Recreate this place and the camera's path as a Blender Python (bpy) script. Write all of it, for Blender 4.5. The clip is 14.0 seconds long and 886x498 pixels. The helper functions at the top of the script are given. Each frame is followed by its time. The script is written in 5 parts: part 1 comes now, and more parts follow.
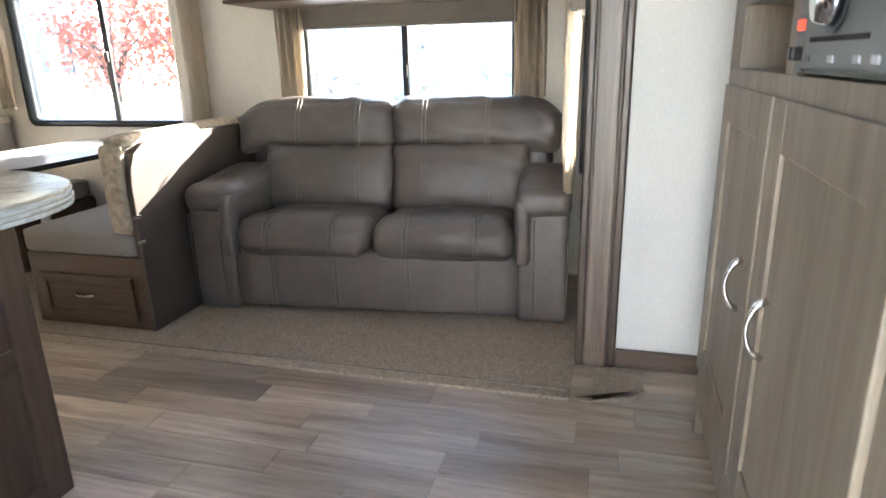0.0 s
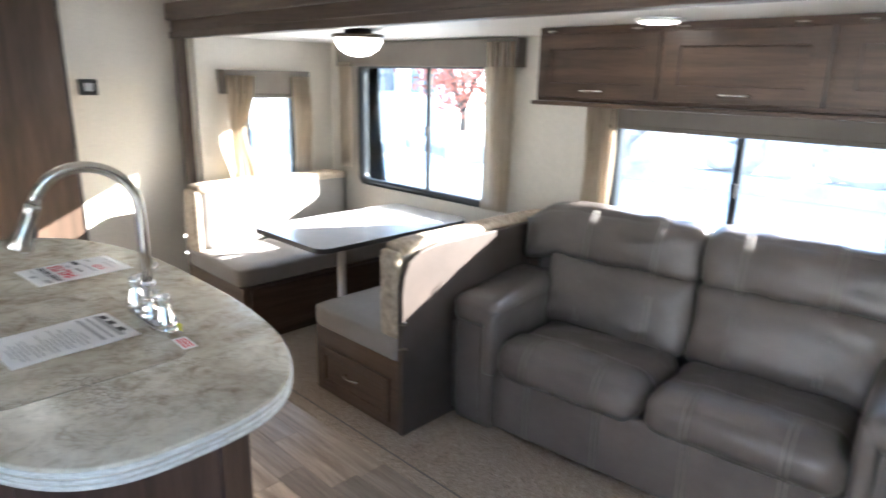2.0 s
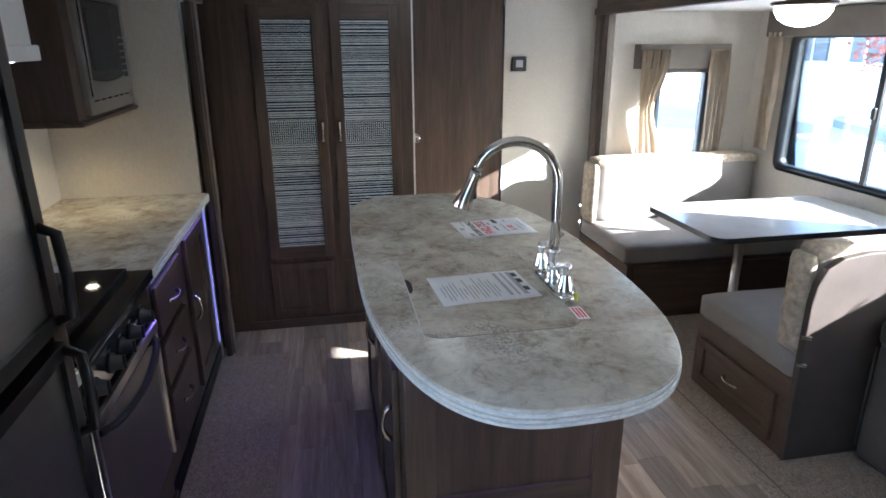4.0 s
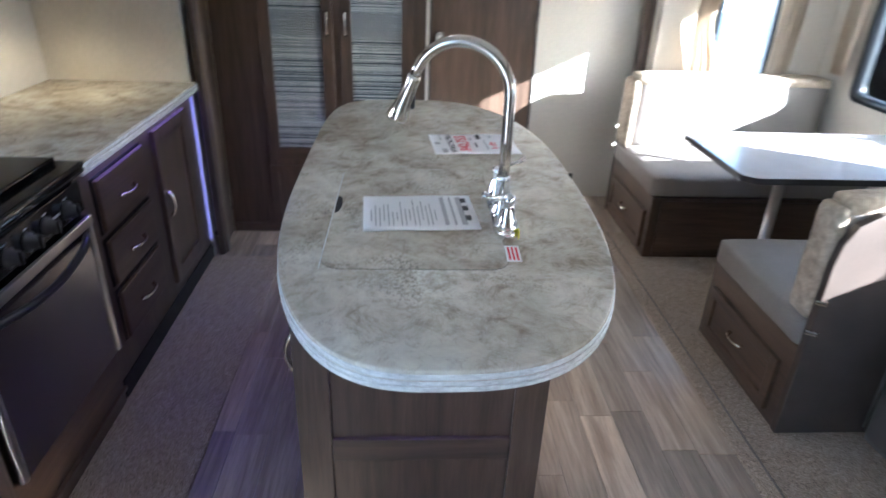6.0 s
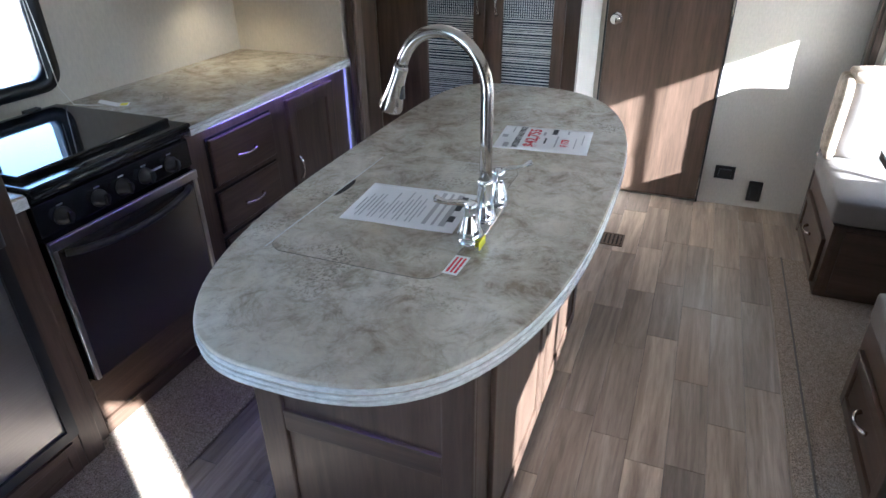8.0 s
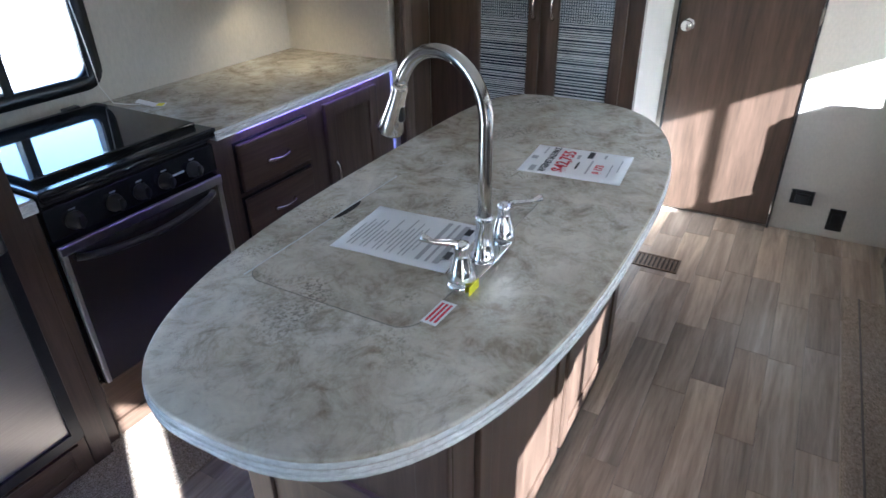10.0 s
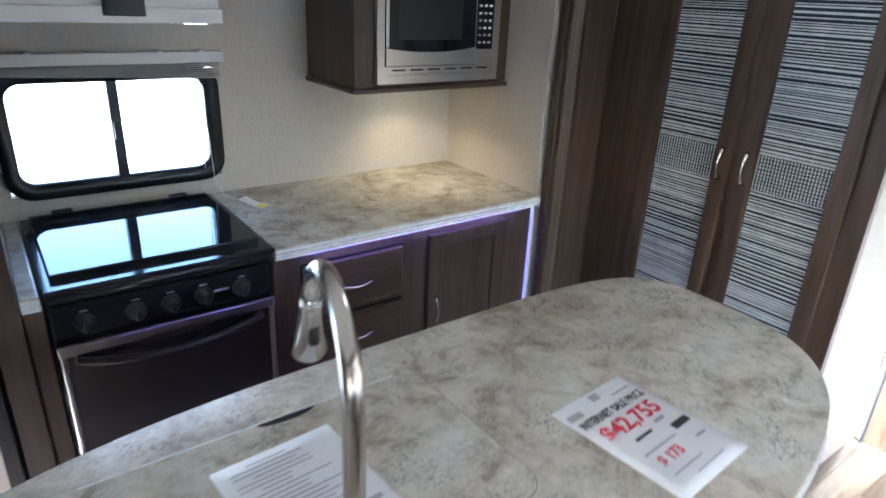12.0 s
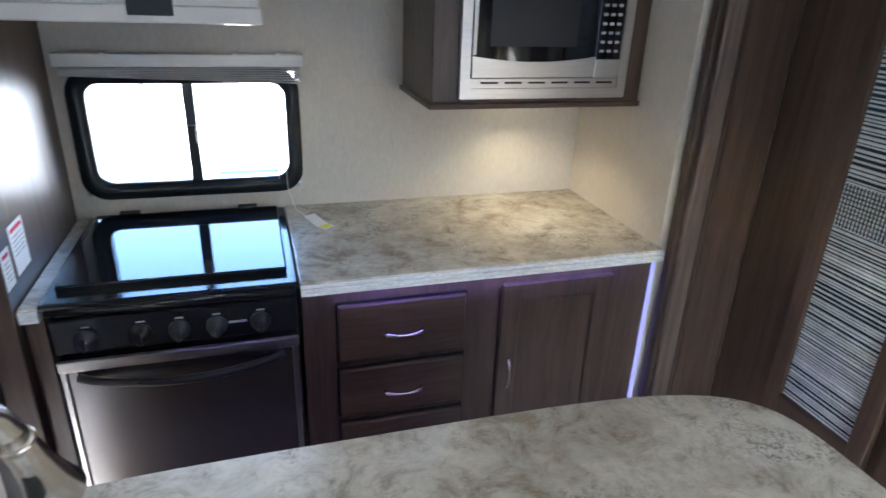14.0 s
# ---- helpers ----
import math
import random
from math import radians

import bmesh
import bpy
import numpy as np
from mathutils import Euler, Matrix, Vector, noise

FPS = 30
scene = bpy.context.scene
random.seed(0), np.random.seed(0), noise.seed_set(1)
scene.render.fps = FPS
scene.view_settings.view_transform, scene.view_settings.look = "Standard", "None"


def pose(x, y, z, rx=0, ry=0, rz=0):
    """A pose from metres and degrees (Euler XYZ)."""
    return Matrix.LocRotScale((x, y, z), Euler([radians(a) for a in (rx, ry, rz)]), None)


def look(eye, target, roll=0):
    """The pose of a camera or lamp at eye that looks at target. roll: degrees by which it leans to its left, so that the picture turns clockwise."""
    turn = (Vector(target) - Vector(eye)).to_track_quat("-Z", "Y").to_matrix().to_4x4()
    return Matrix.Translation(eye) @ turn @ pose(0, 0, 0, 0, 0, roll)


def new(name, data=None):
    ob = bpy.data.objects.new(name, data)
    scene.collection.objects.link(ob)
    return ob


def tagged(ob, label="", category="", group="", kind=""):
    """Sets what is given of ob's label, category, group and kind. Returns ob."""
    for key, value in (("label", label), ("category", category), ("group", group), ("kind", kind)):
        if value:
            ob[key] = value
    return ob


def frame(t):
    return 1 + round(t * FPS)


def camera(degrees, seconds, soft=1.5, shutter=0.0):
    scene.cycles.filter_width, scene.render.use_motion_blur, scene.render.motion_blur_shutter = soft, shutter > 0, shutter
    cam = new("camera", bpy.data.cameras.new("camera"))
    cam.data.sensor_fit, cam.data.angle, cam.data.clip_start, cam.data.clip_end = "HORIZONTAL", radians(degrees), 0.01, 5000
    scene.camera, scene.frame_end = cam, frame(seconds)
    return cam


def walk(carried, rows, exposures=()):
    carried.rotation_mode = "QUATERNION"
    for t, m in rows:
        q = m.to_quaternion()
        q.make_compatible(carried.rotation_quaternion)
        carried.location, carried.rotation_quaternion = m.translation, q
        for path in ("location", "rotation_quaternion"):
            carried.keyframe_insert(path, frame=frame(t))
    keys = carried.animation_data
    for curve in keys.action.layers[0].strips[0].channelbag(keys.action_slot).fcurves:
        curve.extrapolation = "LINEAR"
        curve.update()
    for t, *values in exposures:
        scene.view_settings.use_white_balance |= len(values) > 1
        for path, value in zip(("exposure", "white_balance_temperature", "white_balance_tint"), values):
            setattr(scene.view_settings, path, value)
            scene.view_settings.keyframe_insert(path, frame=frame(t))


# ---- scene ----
cam = camera(70.8, 14.0, shutter=0.4)
PATH = [
    (0, (0.065, 0.15, 1.135), (-0.444, 1.995, 0.552), -1.4),
    (0.5, (0.012, 0.305, 1.236), (-0.491, 2.15, 0.649), 0.8),
    (1, (-0.054, 0.402, 1.392), (-0.613, 2.245, 0.853), 0.9),
    (1.5, (-0.033, 0.584, 1.44), (-1.054, 2.216, 0.897), 0.4),
    (2, (-0.061, 0.664, 1.516), (-1.407, 2.045, 0.985), 1.2),
    (2.5, (-0.165, 0.658, 1.55), (-1.817, 1.652, 1.019), 2.5),
    (3, (-0.123, 0.633, 1.562), (-1.99, 1.102, 1.017), -1.1),
    (3.2, (-0.079, 0.603, 1.553), (-1.981, 0.893, 1.005), -0.1),
    (5.5, (-0.21, 0.801, 1.53), (-1.97, 1.327, 0.738), 0.3),
    (6, (-0.271, 0.994, 1.5), (-2.055, 1.113, 0.603), 2.2),
    (6.5, (-0.369, 1.168, 1.488), (-2.097, 1.087, 0.486), 1.6),
    (7, (-0.52, 1.289, 1.49), (-2.208, 1.157, 0.426), 1.7),
    (7.5, (-0.515, 1.455, 1.488), (-2.162, 0.956, 0.47), 0.5),
    (8, (-0.462, 1.613, 1.526), (-2.082, 0.957, 0.552), -0.8),
    (10.5, (-0.812, 1.733, 1.554), (-2.238, 0.725, 0.579), -0.4),
    (11, (-0.973, 1.797, 1.587), (-2.207, 0.463, 0.75), 1.0),
    (11.5, (-1.154, 1.841, 1.595), (-2.248, 0.405, 0.734), -0.8),
    (12, (-1.401, 1.731, 1.613), (-2.519, 0.258, 0.853), 2.7),
    (12.5, (-1.628, 1.638, 1.599), (-2.603, 0.066, 0.838), 2.0),
    (13, (-1.847, 1.61, 1.606), (-2.478, -0.129, 0.845), 4.0),
    (13.5, (-1.916, 1.589, 1.601), (-2.36, -0.2, 0.824), 2.0),
    (14, (-1.957, 1.56, 1.611), (-2.509, -0.197, 0.832), 2.2),
]
walk(cam, [(t, look(eye, target, roll)) for t, eye, target, roll in PATH], [(0.0, 3.95, 6150, 10), (1.0, 3.98, 5950, 10), (1.5, 4.05, 5800, 10), (2.0, 3.9, 5700, 10), (2.5, 3.68, 5600, 10), (3.0, 3.3, 5500, 10), (5.5, 4.0, 5150, 10), (6.5, 3.9, 5150, 10), (7.5, 3.78, 5100, 10), (8.0, 3.68, 5080, 10), (10.5, 3.58, 5000, 10), (11.5, 4.0, 5200, 10), (14.0, 4.15, 5250, 10)])

# ---- light ----
SUN_WAY = Vector((-0.505, -0.865, -0.408)).normalized()
world = bpy.data.worlds.new("sky")
scene.world = world
world.use_nodes = True
wn = world.node_tree
sky = wn.nodes.new("ShaderNodeTexSky")
sky.sky_type = "NISHITA"
sky.sun_disc = False
sky.sun_elevation = math.asin(-SUN_WAY.z)
sky.sun_rotation = math.atan2(-SUN_WAY.x, -SUN_WAY.y)
wn.links.new(sky.outputs[0], wn.nodes["Background"].inputs[0])
wn.nodes["Background"].inputs[1].default_value = 0.15
sun_data = bpy.data.lights.new("sun", "SUN")
sun_data.energy, sun_data.angle, sun_data.color = 5.0, radians(0.5), (1.0, 0.93, 0.82)
sun = new("sun", sun_data)
sun.matrix_world = look((0, 0, 20), Vector((0, 0, 20)) + SUN_WAY)


def lamp(name, kind, power, place, colour, size=0.05, aim=None):
    data = bpy.data.lights.new(name, kind)
    data.energy, data.color = power, colour
    if kind == "AREA":
        data.size = size
    else:
        data.shadow_soft_size = size
    ob = new(name, data)
    ob.matrix_world = look(place, aim) if aim else Matrix.Translation(place)
    return ob


# ---- materials ----
def ramp(nt, fac, stops):
    r = nt.nodes.new("ShaderNodeValToRGB")
    els = r.color_ramp.elements
    while len(els) < len(stops):
        els.new(0.5)
    for e, (p, c) in zip(els, stops):
        e.position, e.color = p, (*c, 1)
    nt.links.new(fac, r.inputs[0])
    return r.outputs[0]


def coords(nt, scale):
    tc = nt.nodes.new("ShaderNodeTexCoord")
    mp = nt.nodes.new("ShaderNodeMapping")
    mp.inputs["Scale"].default_value = scale
    nt.links.new(tc.outputs["Object"], mp.inputs[0])
    return mp


def tex(nt, vec, scale, detail=4.0, rough=0.55, distort=0.0):
    n = nt.nodes.new("ShaderNodeTexNoise")
    n.inputs["Scale"].default_value = scale
    n.inputs["Detail"].default_value = detail
    n.inputs["Roughness"].default_value = rough
    n.inputs["Distortion"].default_value = distort
    nt.links.new(vec, n.inputs["Vector"])
    return n.outputs[0]


def blend(nt, fac, a, b, kind="MIX"):
    m = nt.nodes.new("ShaderNodeMix")
    m.data_type, m.blend_type = "RGBA", kind
    for sock, v in ((m.inputs[0], fac), (m.inputs[6], a), (m.inputs[7], b)):
        if isinstance(v, bpy.types.NodeSocket):
            nt.links.new(v, sock)
        elif isinstance(v, tuple):
            sock.default_value = (*v, 1)
        else:
            sock.default_value = v
    return m.outputs[2]


def surface(name, rough=0.5, metal=0.0, spec=0.5):
    m = bpy.data.materials.new(name)
    m.use_nodes = True
    b = m.node_tree.nodes["Principled BSDF"]
    b.inputs["Roughness"].default_value = rough
    b.inputs["Metallic"].default_value = metal
    b.inputs["Specular IOR Level"].default_value = spec
    return m, m.node_tree, b


def bump(nt, b, height, strength, dist=0.002):
    n = nt.nodes.new("ShaderNodeBump")
    n.inputs["Strength"].default_value, n.inputs["Distance"].default_value = strength, dist
    nt.links.new(height, n.inputs["Height"])
    nt.links.new(n.outputs[0], b.inputs["Normal"])


def plain(name, colour, rough=0.5, metal=0.0, vary=0.12, scale=6.0, grain=0.0, fine=180.0, spec=0.5, stretch=(1, 1, 1)):
    """One colour with broad unevenness, a fine grain and relief."""
    m, nt, b = surface(name, rough, metal, spec)
    mp = coords(nt, stretch)
    lo, hi = tuple(c * (1 - vary) for c in colour), tuple(min(1, c * (1 + vary)) for c in colour)
    col = ramp(nt, tex(nt, mp.outputs[0], scale), [(0.3, lo), (0.7, hi)])
    f = tex(nt, mp.outputs[0], fine, 2)
    if grain:
        col = blend(nt, grain, col, ramp(nt, f, [(0.3, tuple(c * 0.4 for c in colour)), (0.7, tuple(min(1, c * 1.5) for c in colour))]))
        bump(nt, b, f, min(1, grain * 1.2))
    nt.links.new(col, b.inputs["Base Color"])
    rg = nt.nodes.new("ShaderNodeMapRange")
    rg.inputs[3].default_value, rg.inputs[4].default_value = rough * 0.82, min(1, rough * 1.18)
    nt.links.new(tex(nt, mp.outputs[0], scale * 3), rg.inputs[0])
    nt.links.new(rg.outputs[0], b.inputs["Roughness"])
    return m


def wood(name, dark, light, along="z", rough=0.42, random_tone=0.0, grain=1.0):
    m, nt, b = surface(name, rough)
    s = {"x": (0.7, 9, 9), "y": (9, 0.7, 9), "z": (9, 9, 0.7)}[along]
    mp = coords(nt, s)
    vec = mp.outputs[0]
    if random_tone:
        info = nt.nodes.new("ShaderNodeObjectInfo")
        add = nt.nodes.new("ShaderNodeVectorMath")
        add.operation = "MULTIPLY_ADD"
        nt.links.new(info.outputs["Random"], add.inputs[0])
        add.inputs[1].default_value = (40, 70, 30)
        nt.links.new(vec, add.inputs[2])
        vec = add.outputs[0]
    broad = tex(nt, vec, 1.3, 5, 0.6, 1.1)
    fine = tex(nt, vec, 9.0, 6, 0.65, 0.4)
    mid = tuple((a + c) / 2 for a, c in zip(dark, light))
    col = ramp(nt, broad, [(0.28, dark), (0.5, mid), (0.72, light)])
    streak = ramp(nt, fine, [(0.33, (0.62, 0.60, 0.58)), (0.58, (1.05, 1.05, 1.04))])
    col = blend(nt, 0.7 * grain, col, streak, "MULTIPLY")
    if random_tone:
        tone = ramp(nt, info.outputs["Random"], [(0.0, (0.58, 0.56, 0.55)), (0.25, (1.0, 0.95, 0.9)), (0.5, (0.70, 0.69, 0.70)), (0.75, (1.25, 1.19, 1.12)), (1.0, (0.82, 0.74, 0.68))])
        col = blend(nt, random_tone, col, tone, "MULTIPLY")
    nt.links.new(col, b.inputs["Base Color"])
    bump(nt, b, fine, 0.18, 0.001)
    rg = nt.nodes.new("ShaderNodeMapRange")
    rg.inputs[3].default_value, rg.inputs[4].default_value = rough - 0.08, rough + 0.12
    nt.links.new(fine, rg.inputs[0])
    nt.links.new(rg.outputs[0], b.inputs["Roughness"])
    return m


def stone_laminate(name):
    """Beige-grey stone print: soft clouds, ragged brown blotches and gritty dark specks."""
    m, nt, b = surface(name, 0.24)
    mp = coords(nt, (1, 1, 1))
    v = mp.outputs[0]
    big = tex(nt, v, 3.0, 6, 0.62, 0.6)
    mid = tex(nt, v, 10.0, 9, 0.74, 0.5)
    vein = tex(nt, v, 22.0, 8, 0.7, 1.4)
    fleck = tex(nt, v, 120, 6, 0.8)
    base = ramp(nt, big, [(0.34, (0.43, 0.385, 0.315)), (0.5, (0.56, 0.52, 0.445)), (0.66, (0.65, 0.625, 0.56))])
    blot = ramp(nt, mid, [(0.36, (0.50, 0.455, 0.39)), (0.46, (0.86, 0.84, 0.81)), (0.54, (1.0, 1.0, 0.99)), (0.66, (1.14, 1.14, 1.11))])
    col = blend(nt, 0.9, base, blot, "MULTIPLY")
    col = blend(nt, 0.45, col, ramp(nt, vein, [(0.40, (0.70, 0.66, 0.60)), (0.47, (1.0, 1.0, 1.0)), (0.6, (1.06, 1.06, 1.05))]), "MULTIPLY")
    cloud = nt.nodes.new("ShaderNodeMath")
    cloud.operation = "MULTIPLY"
    nt.links.new(ramp(nt, tex(nt, v, 5.2, 6, 0.68, 0.5), [(0.52, (0, 0, 0)), (0.66, (1, 1, 1))]), cloud.inputs[0])
    nt.links.new(ramp(nt, fleck, [(0.49, (0, 0, 0)), (0.57, (1, 1, 1))]), cloud.inputs[1])
    col = blend(nt, cloud.outputs[0], col, (0.20, 0.175, 0.145))
    nt.links.new(col, b.inputs["Base Color"])
    bump(nt, b, fleck, 0.05, 0.0006)
    return m


def carpet_mat(name):
    m, nt, b = surface(name, 0.95, 0, 0.1)
    mp = coords(nt, (1, 1, 1))
    f = tex(nt, mp.outputs[0], 230, 4, 0.7)
    g = tex(nt, mp.outputs[0], 60, 4, 0.7)
    col = ramp(nt, f, [(0.35, (0.17, 0.125, 0.09)), (0.5, (0.42, 0.34, 0.26)), (0.66, (0.66, 0.56, 0.45))])
    col = blend(nt, 0.6, col, ramp(nt, g, [(0.3, (0.6, 0.6, 0.6)), (0.7, (1.15, 1.15, 1.15))]), "MULTIPLY")
    nt.links.new(col, b.inputs["Base Color"])
    bump(nt, b, f, 1.0, 0.006)
    return m


def leather_mat(name, colour):
    m, nt, b = surface(name, 0.37, 0, 0.5)
    mp = coords(nt, (1, 1, 1))
    cell = nt.nodes.new("ShaderNodeTexVoronoi")
    cell.inputs["Scale"].default_value = 260
    nt.links.new(mp.outputs[0], cell.inputs["Vector"])
    broad = tex(nt, mp.outputs[0], 5, 5, 0.6)
    crease = tex(nt, mp.outputs[0], 16, 4, 0.6, 1.2)
    col = ramp(nt, broad, [(0.3, tuple(c * 0.78 for c in colour)), (0.7, tuple(c * 1.2 for c in colour))])
    nt.links.new(col, b.inputs["Base Color"])
    mix = nt.nodes.new("ShaderNodeMath")
    mix.operation = "MULTIPLY_ADD"
    mix.inputs[1].default_value = 0.25
    nt.links.new(cell.outputs["Distance"], mix.inputs[0])
    nt.links.new(crease, mix.inputs[2])
    bump(nt, b, mix.outputs[0], 0.35, 0.006)
    return m


def glass_mat(name, tint=(1, 1, 1), rough=0.0):
    m = bpy.data.materials.new(name)
    m.use_nodes = True
    nt = m.node_tree
    nt.nodes.remove(nt.nodes["Principled BSDF"])
    g = nt.nodes.new("ShaderNodeBsdfGlossy")
    g.inputs["Roughness"].default_value = 0.02
    t = nt.nodes.new("ShaderNodeBsdfTransparent")
    t.inputs[0].default_value = (*tint, 1)
    fr = nt.nodes.new("ShaderNodeFresnel")
    fr.inputs[0].default_value = 1.3
    mx = nt.nodes.new("ShaderNodeMixShader")
    nt.links.new(fr.outputs[0], mx.inputs[0])
    nt.links.new(t.outputs[0], mx.inputs[1])
    nt.links.new(g.outputs[0], mx.inputs[2])
    nt.links.new(mx.outputs[0], nt.nodes["Material Output"].inputs[0])
    return m


def glow(name, colour, strength):
    m, nt, b = surface(name, 0.5)
    b.inputs["Base Color"].default_value = (*[0.8 * c for c in colour], 1)
    b.inputs["Emission Color"].default_value = (*colour, 1)
    b.inputs["Emission Strength"].default_value = strength
    return m


def brushed(name, colour, rough=0.3, along="x"):
    m, nt, b = surface(name, rough, 1.0)
    s = {"x": (1, 60, 60), "z": (60, 60, 1)}[along]
    mp = coords(nt, s)
    f = tex(nt, mp.outputs[0], 8, 3)
    nt.links.new(ramp(nt, f, [(0.3, tuple(c * 0.85 for c in colour)), (0.7, colour)]), b.inputs["Base Color"])
    bump(nt, b, f, 0.08, 0.0005)
    return m


WOOD_D, WOOD_L = (0.040, 0.0255, 0.0175), (0.112, 0.073, 0.050)
M_WOOD = wood("stained_maple_upright", WOOD_D, WOOD_L, "z", 0.36)
M_WOODX = wood("stained_maple_lengthwise", (0.043, 0.026, 0.017), (0.128, 0.080, 0.052), "x", 0.36)
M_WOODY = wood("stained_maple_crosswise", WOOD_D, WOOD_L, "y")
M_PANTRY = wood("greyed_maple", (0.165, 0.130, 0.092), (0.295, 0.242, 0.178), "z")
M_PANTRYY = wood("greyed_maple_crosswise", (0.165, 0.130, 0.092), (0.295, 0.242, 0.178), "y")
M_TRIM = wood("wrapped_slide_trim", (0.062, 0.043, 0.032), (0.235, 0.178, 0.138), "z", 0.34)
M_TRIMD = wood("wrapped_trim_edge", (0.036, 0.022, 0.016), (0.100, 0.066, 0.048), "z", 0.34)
M_TRIMX = wood("wrapped_slide_header", (0.050, 0.032, 0.023), (0.150, 0.105, 0.076), "x", 0.38)
M_PLANK = wood("vinyl_plank", (0.215, 0.170, 0.130), (0.52, 0.44, 0.355), "x", 0.32, 1.0, 0.95)
M_GAP = plain("plank_gap", (0.05, 0.042, 0.036), 0.8)
M_COUNTER = stone_laminate("stone_pattern_laminate")
# edge colour lightened and blued to include the reflected sky
M_EDGESKY = plain("sky_sheen_laminate_edge", (0.68, 0.70, 0.70), 0.2, vary=0.2, scale=30, grain=0.25, fine=90, stretch=(1, 1, 4))
M_LEATHER = leather_mat("grey_brown_leatherette", (0.098, 0.083, 0.073))
M_SEAM = plain("pale_stitching", (0.165, 0.146, 0.126), 0.7)
M_CUSH = plain("grey_seat_fabric", (0.235, 0.215, 0.195), 0.85, grain=0.35, fine=420)
M_PATT = plain("mottled_tan_fabric", (0.40, 0.33, 0.25), 0.85, vary=0.45, scale=40, grain=0.3, fine=300)
M_PANEL = plain("bench_side_vinyl", (0.058, 0.043, 0.034), 0.5, vary=0.2, grain=0.15, fine=260)
M_WALL = plain("cream_wallboard", (0.62, 0.575, 0.50), 0.6, vary=0.06, scale=3, grain=0.10, fine=140, stretch=(1, 1, 0.35))
M_WALLW = plain("white_wallboard", (0.70, 0.69, 0.65), 0.6, vary=0.05, scale=3, grain=0.08, fine=140, stretch=(1, 1, 0.3))
M_CEIL = plain("ceiling_vinyl", (0.78, 0.76, 0.72), 0.6, vary=0.04, scale=3, grain=0.05)
M_CURT = plain("tan_curtain_cloth", (0.60, 0.525, 0.42), 0.9, vary=0.12, scale=14, grain=0.2, fine=500)
cn = M_CURT.node_tree
thin = cn.nodes.new("ShaderNodeBsdfTranslucent")
thin.inputs[0].default_value = (0.58, 0.50, 0.40, 1)
weave = cn.nodes.new("ShaderNodeMixShader")
weave.inputs[0].default_value = 0.4
cn.links.new(cn.nodes["Principled BSDF"].outputs[0], weave.inputs[1])
cn.links.new(thin.outputs[0], weave.inputs[2])
cn.links.new(weave.outputs[0], cn.nodes["Material Output"].inputs[0])
M_SHADE = plain("taupe_roller_shade", (0.15, 0.132, 0.112), 0.9, grain=0.15, fine=400)
M_BLACK = plain("black_plastic", (0.016, 0.016, 0.017), 0.32, vary=0.2)
M_BLACKG = plain("black_glass", (0.008, 0.008, 0.010), 0.045, vary=0.1)
M_ENAMEL = plain("black_enamel", (0.012, 0.013, 0.015), 0.12, vary=0.1)
M_WINF = plain("black_window_frame", (0.012, 0.016, 0.02), 0.3, vary=0.2)
M_CHROME = plain("polished_chrome", (0.80, 0.80, 0.80), 0.06, 1.0, vary=0.03)
M_NICKEL = plain("satin_nickel", (0.66, 0.62, 0.56), 0.2, 1.0, vary=0.05)
M_STEEL = brushed("brushed_steel", (0.62, 0.60, 0.57), 0.28)
M_STEELD = brushed("dark_brushed_steel", (0.30, 0.285, 0.28), 0.26)
M_FRIDGE = brushed("grey_fridge_panel", (0.42, 0.41, 0.40), 0.34)
M_GLASS = glass_mat("window_glass")
M_PAPER = plain("white_paper", (0.82, 0.82, 0.83), 0.5, vary=0.02)
M_INK = plain("black_ink", (0.03, 0.03, 0.035), 0.6)
M_GREY = plain("grey_ink", (0.42, 0.42, 0.44), 0.6)
M_RED = plain("red_ink", (0.62, 0.03, 0.06), 0.6)
M_YELLOW = plain("yellow_sticker", (0.85, 0.78, 0.02), 0.5)
M_WHITE = plain("white_plastic", (0.78, 0.77, 0.74), 0.35, vary=0.04)
M_RADIO = plain("grey_green_plastic", (0.075, 0.085, 0.075), 0.35, vary=0.1)
M_BRONZE = plain("dark_bronze", (0.10, 0.075, 0.055), 0.35, 0.8)
M_CARPET = carpet_mat("mottled_carpet")
M_TABLE = plain("grey_table_laminate", (0.36, 0.35, 0.34), 0.2, vary=0.08, grain=0.05)
M_SLATL = plain("pale_louvre_slat", (0.54, 0.58, 0.60), 0.35, vary=0.15, scale=20)
M_NAVY = plain("navy_smoked_glass", (0.026, 0.042, 0.060), 0.16, vary=0.2)
M_LINING = plain("slate_shelf_lining", (0.045, 0.055, 0.065), 0.6, vary=0.1)
# near-black colour that stands for the shade inside openings, slots and gaps
M_DARK = plain("recess_shade_black", (0.012, 0.010, 0.009), 0.9)
M_LED = glow("violet_led", (0.40, 0.36, 1.0), 0.8)
M_LEDV = glow("violet_led_soft", (0.30, 0.22, 1.0), 1.6)
M_LEDI = glow("violet_led_island", (0.30, 0.22, 1.0), 3.2)
# weak emission for an upright edge lit violet by the strip, not a lamp
M_EDGEGLOW = glow("violet_lit_edge_glow", (0.45, 0.42, 1.0), 0.045)
M_BULB = glow("frosted_lit_glass", (1.0, 0.93, 0.80), 0.9)
M_PUCK = glow("warm_puck", (1.0, 0.80, 0.48), 2.0)
M_REDLED = glow("red_display", (1.0, 0.06, 0.02), 0.12)


# ---- builders ----
ORIGIN = {}


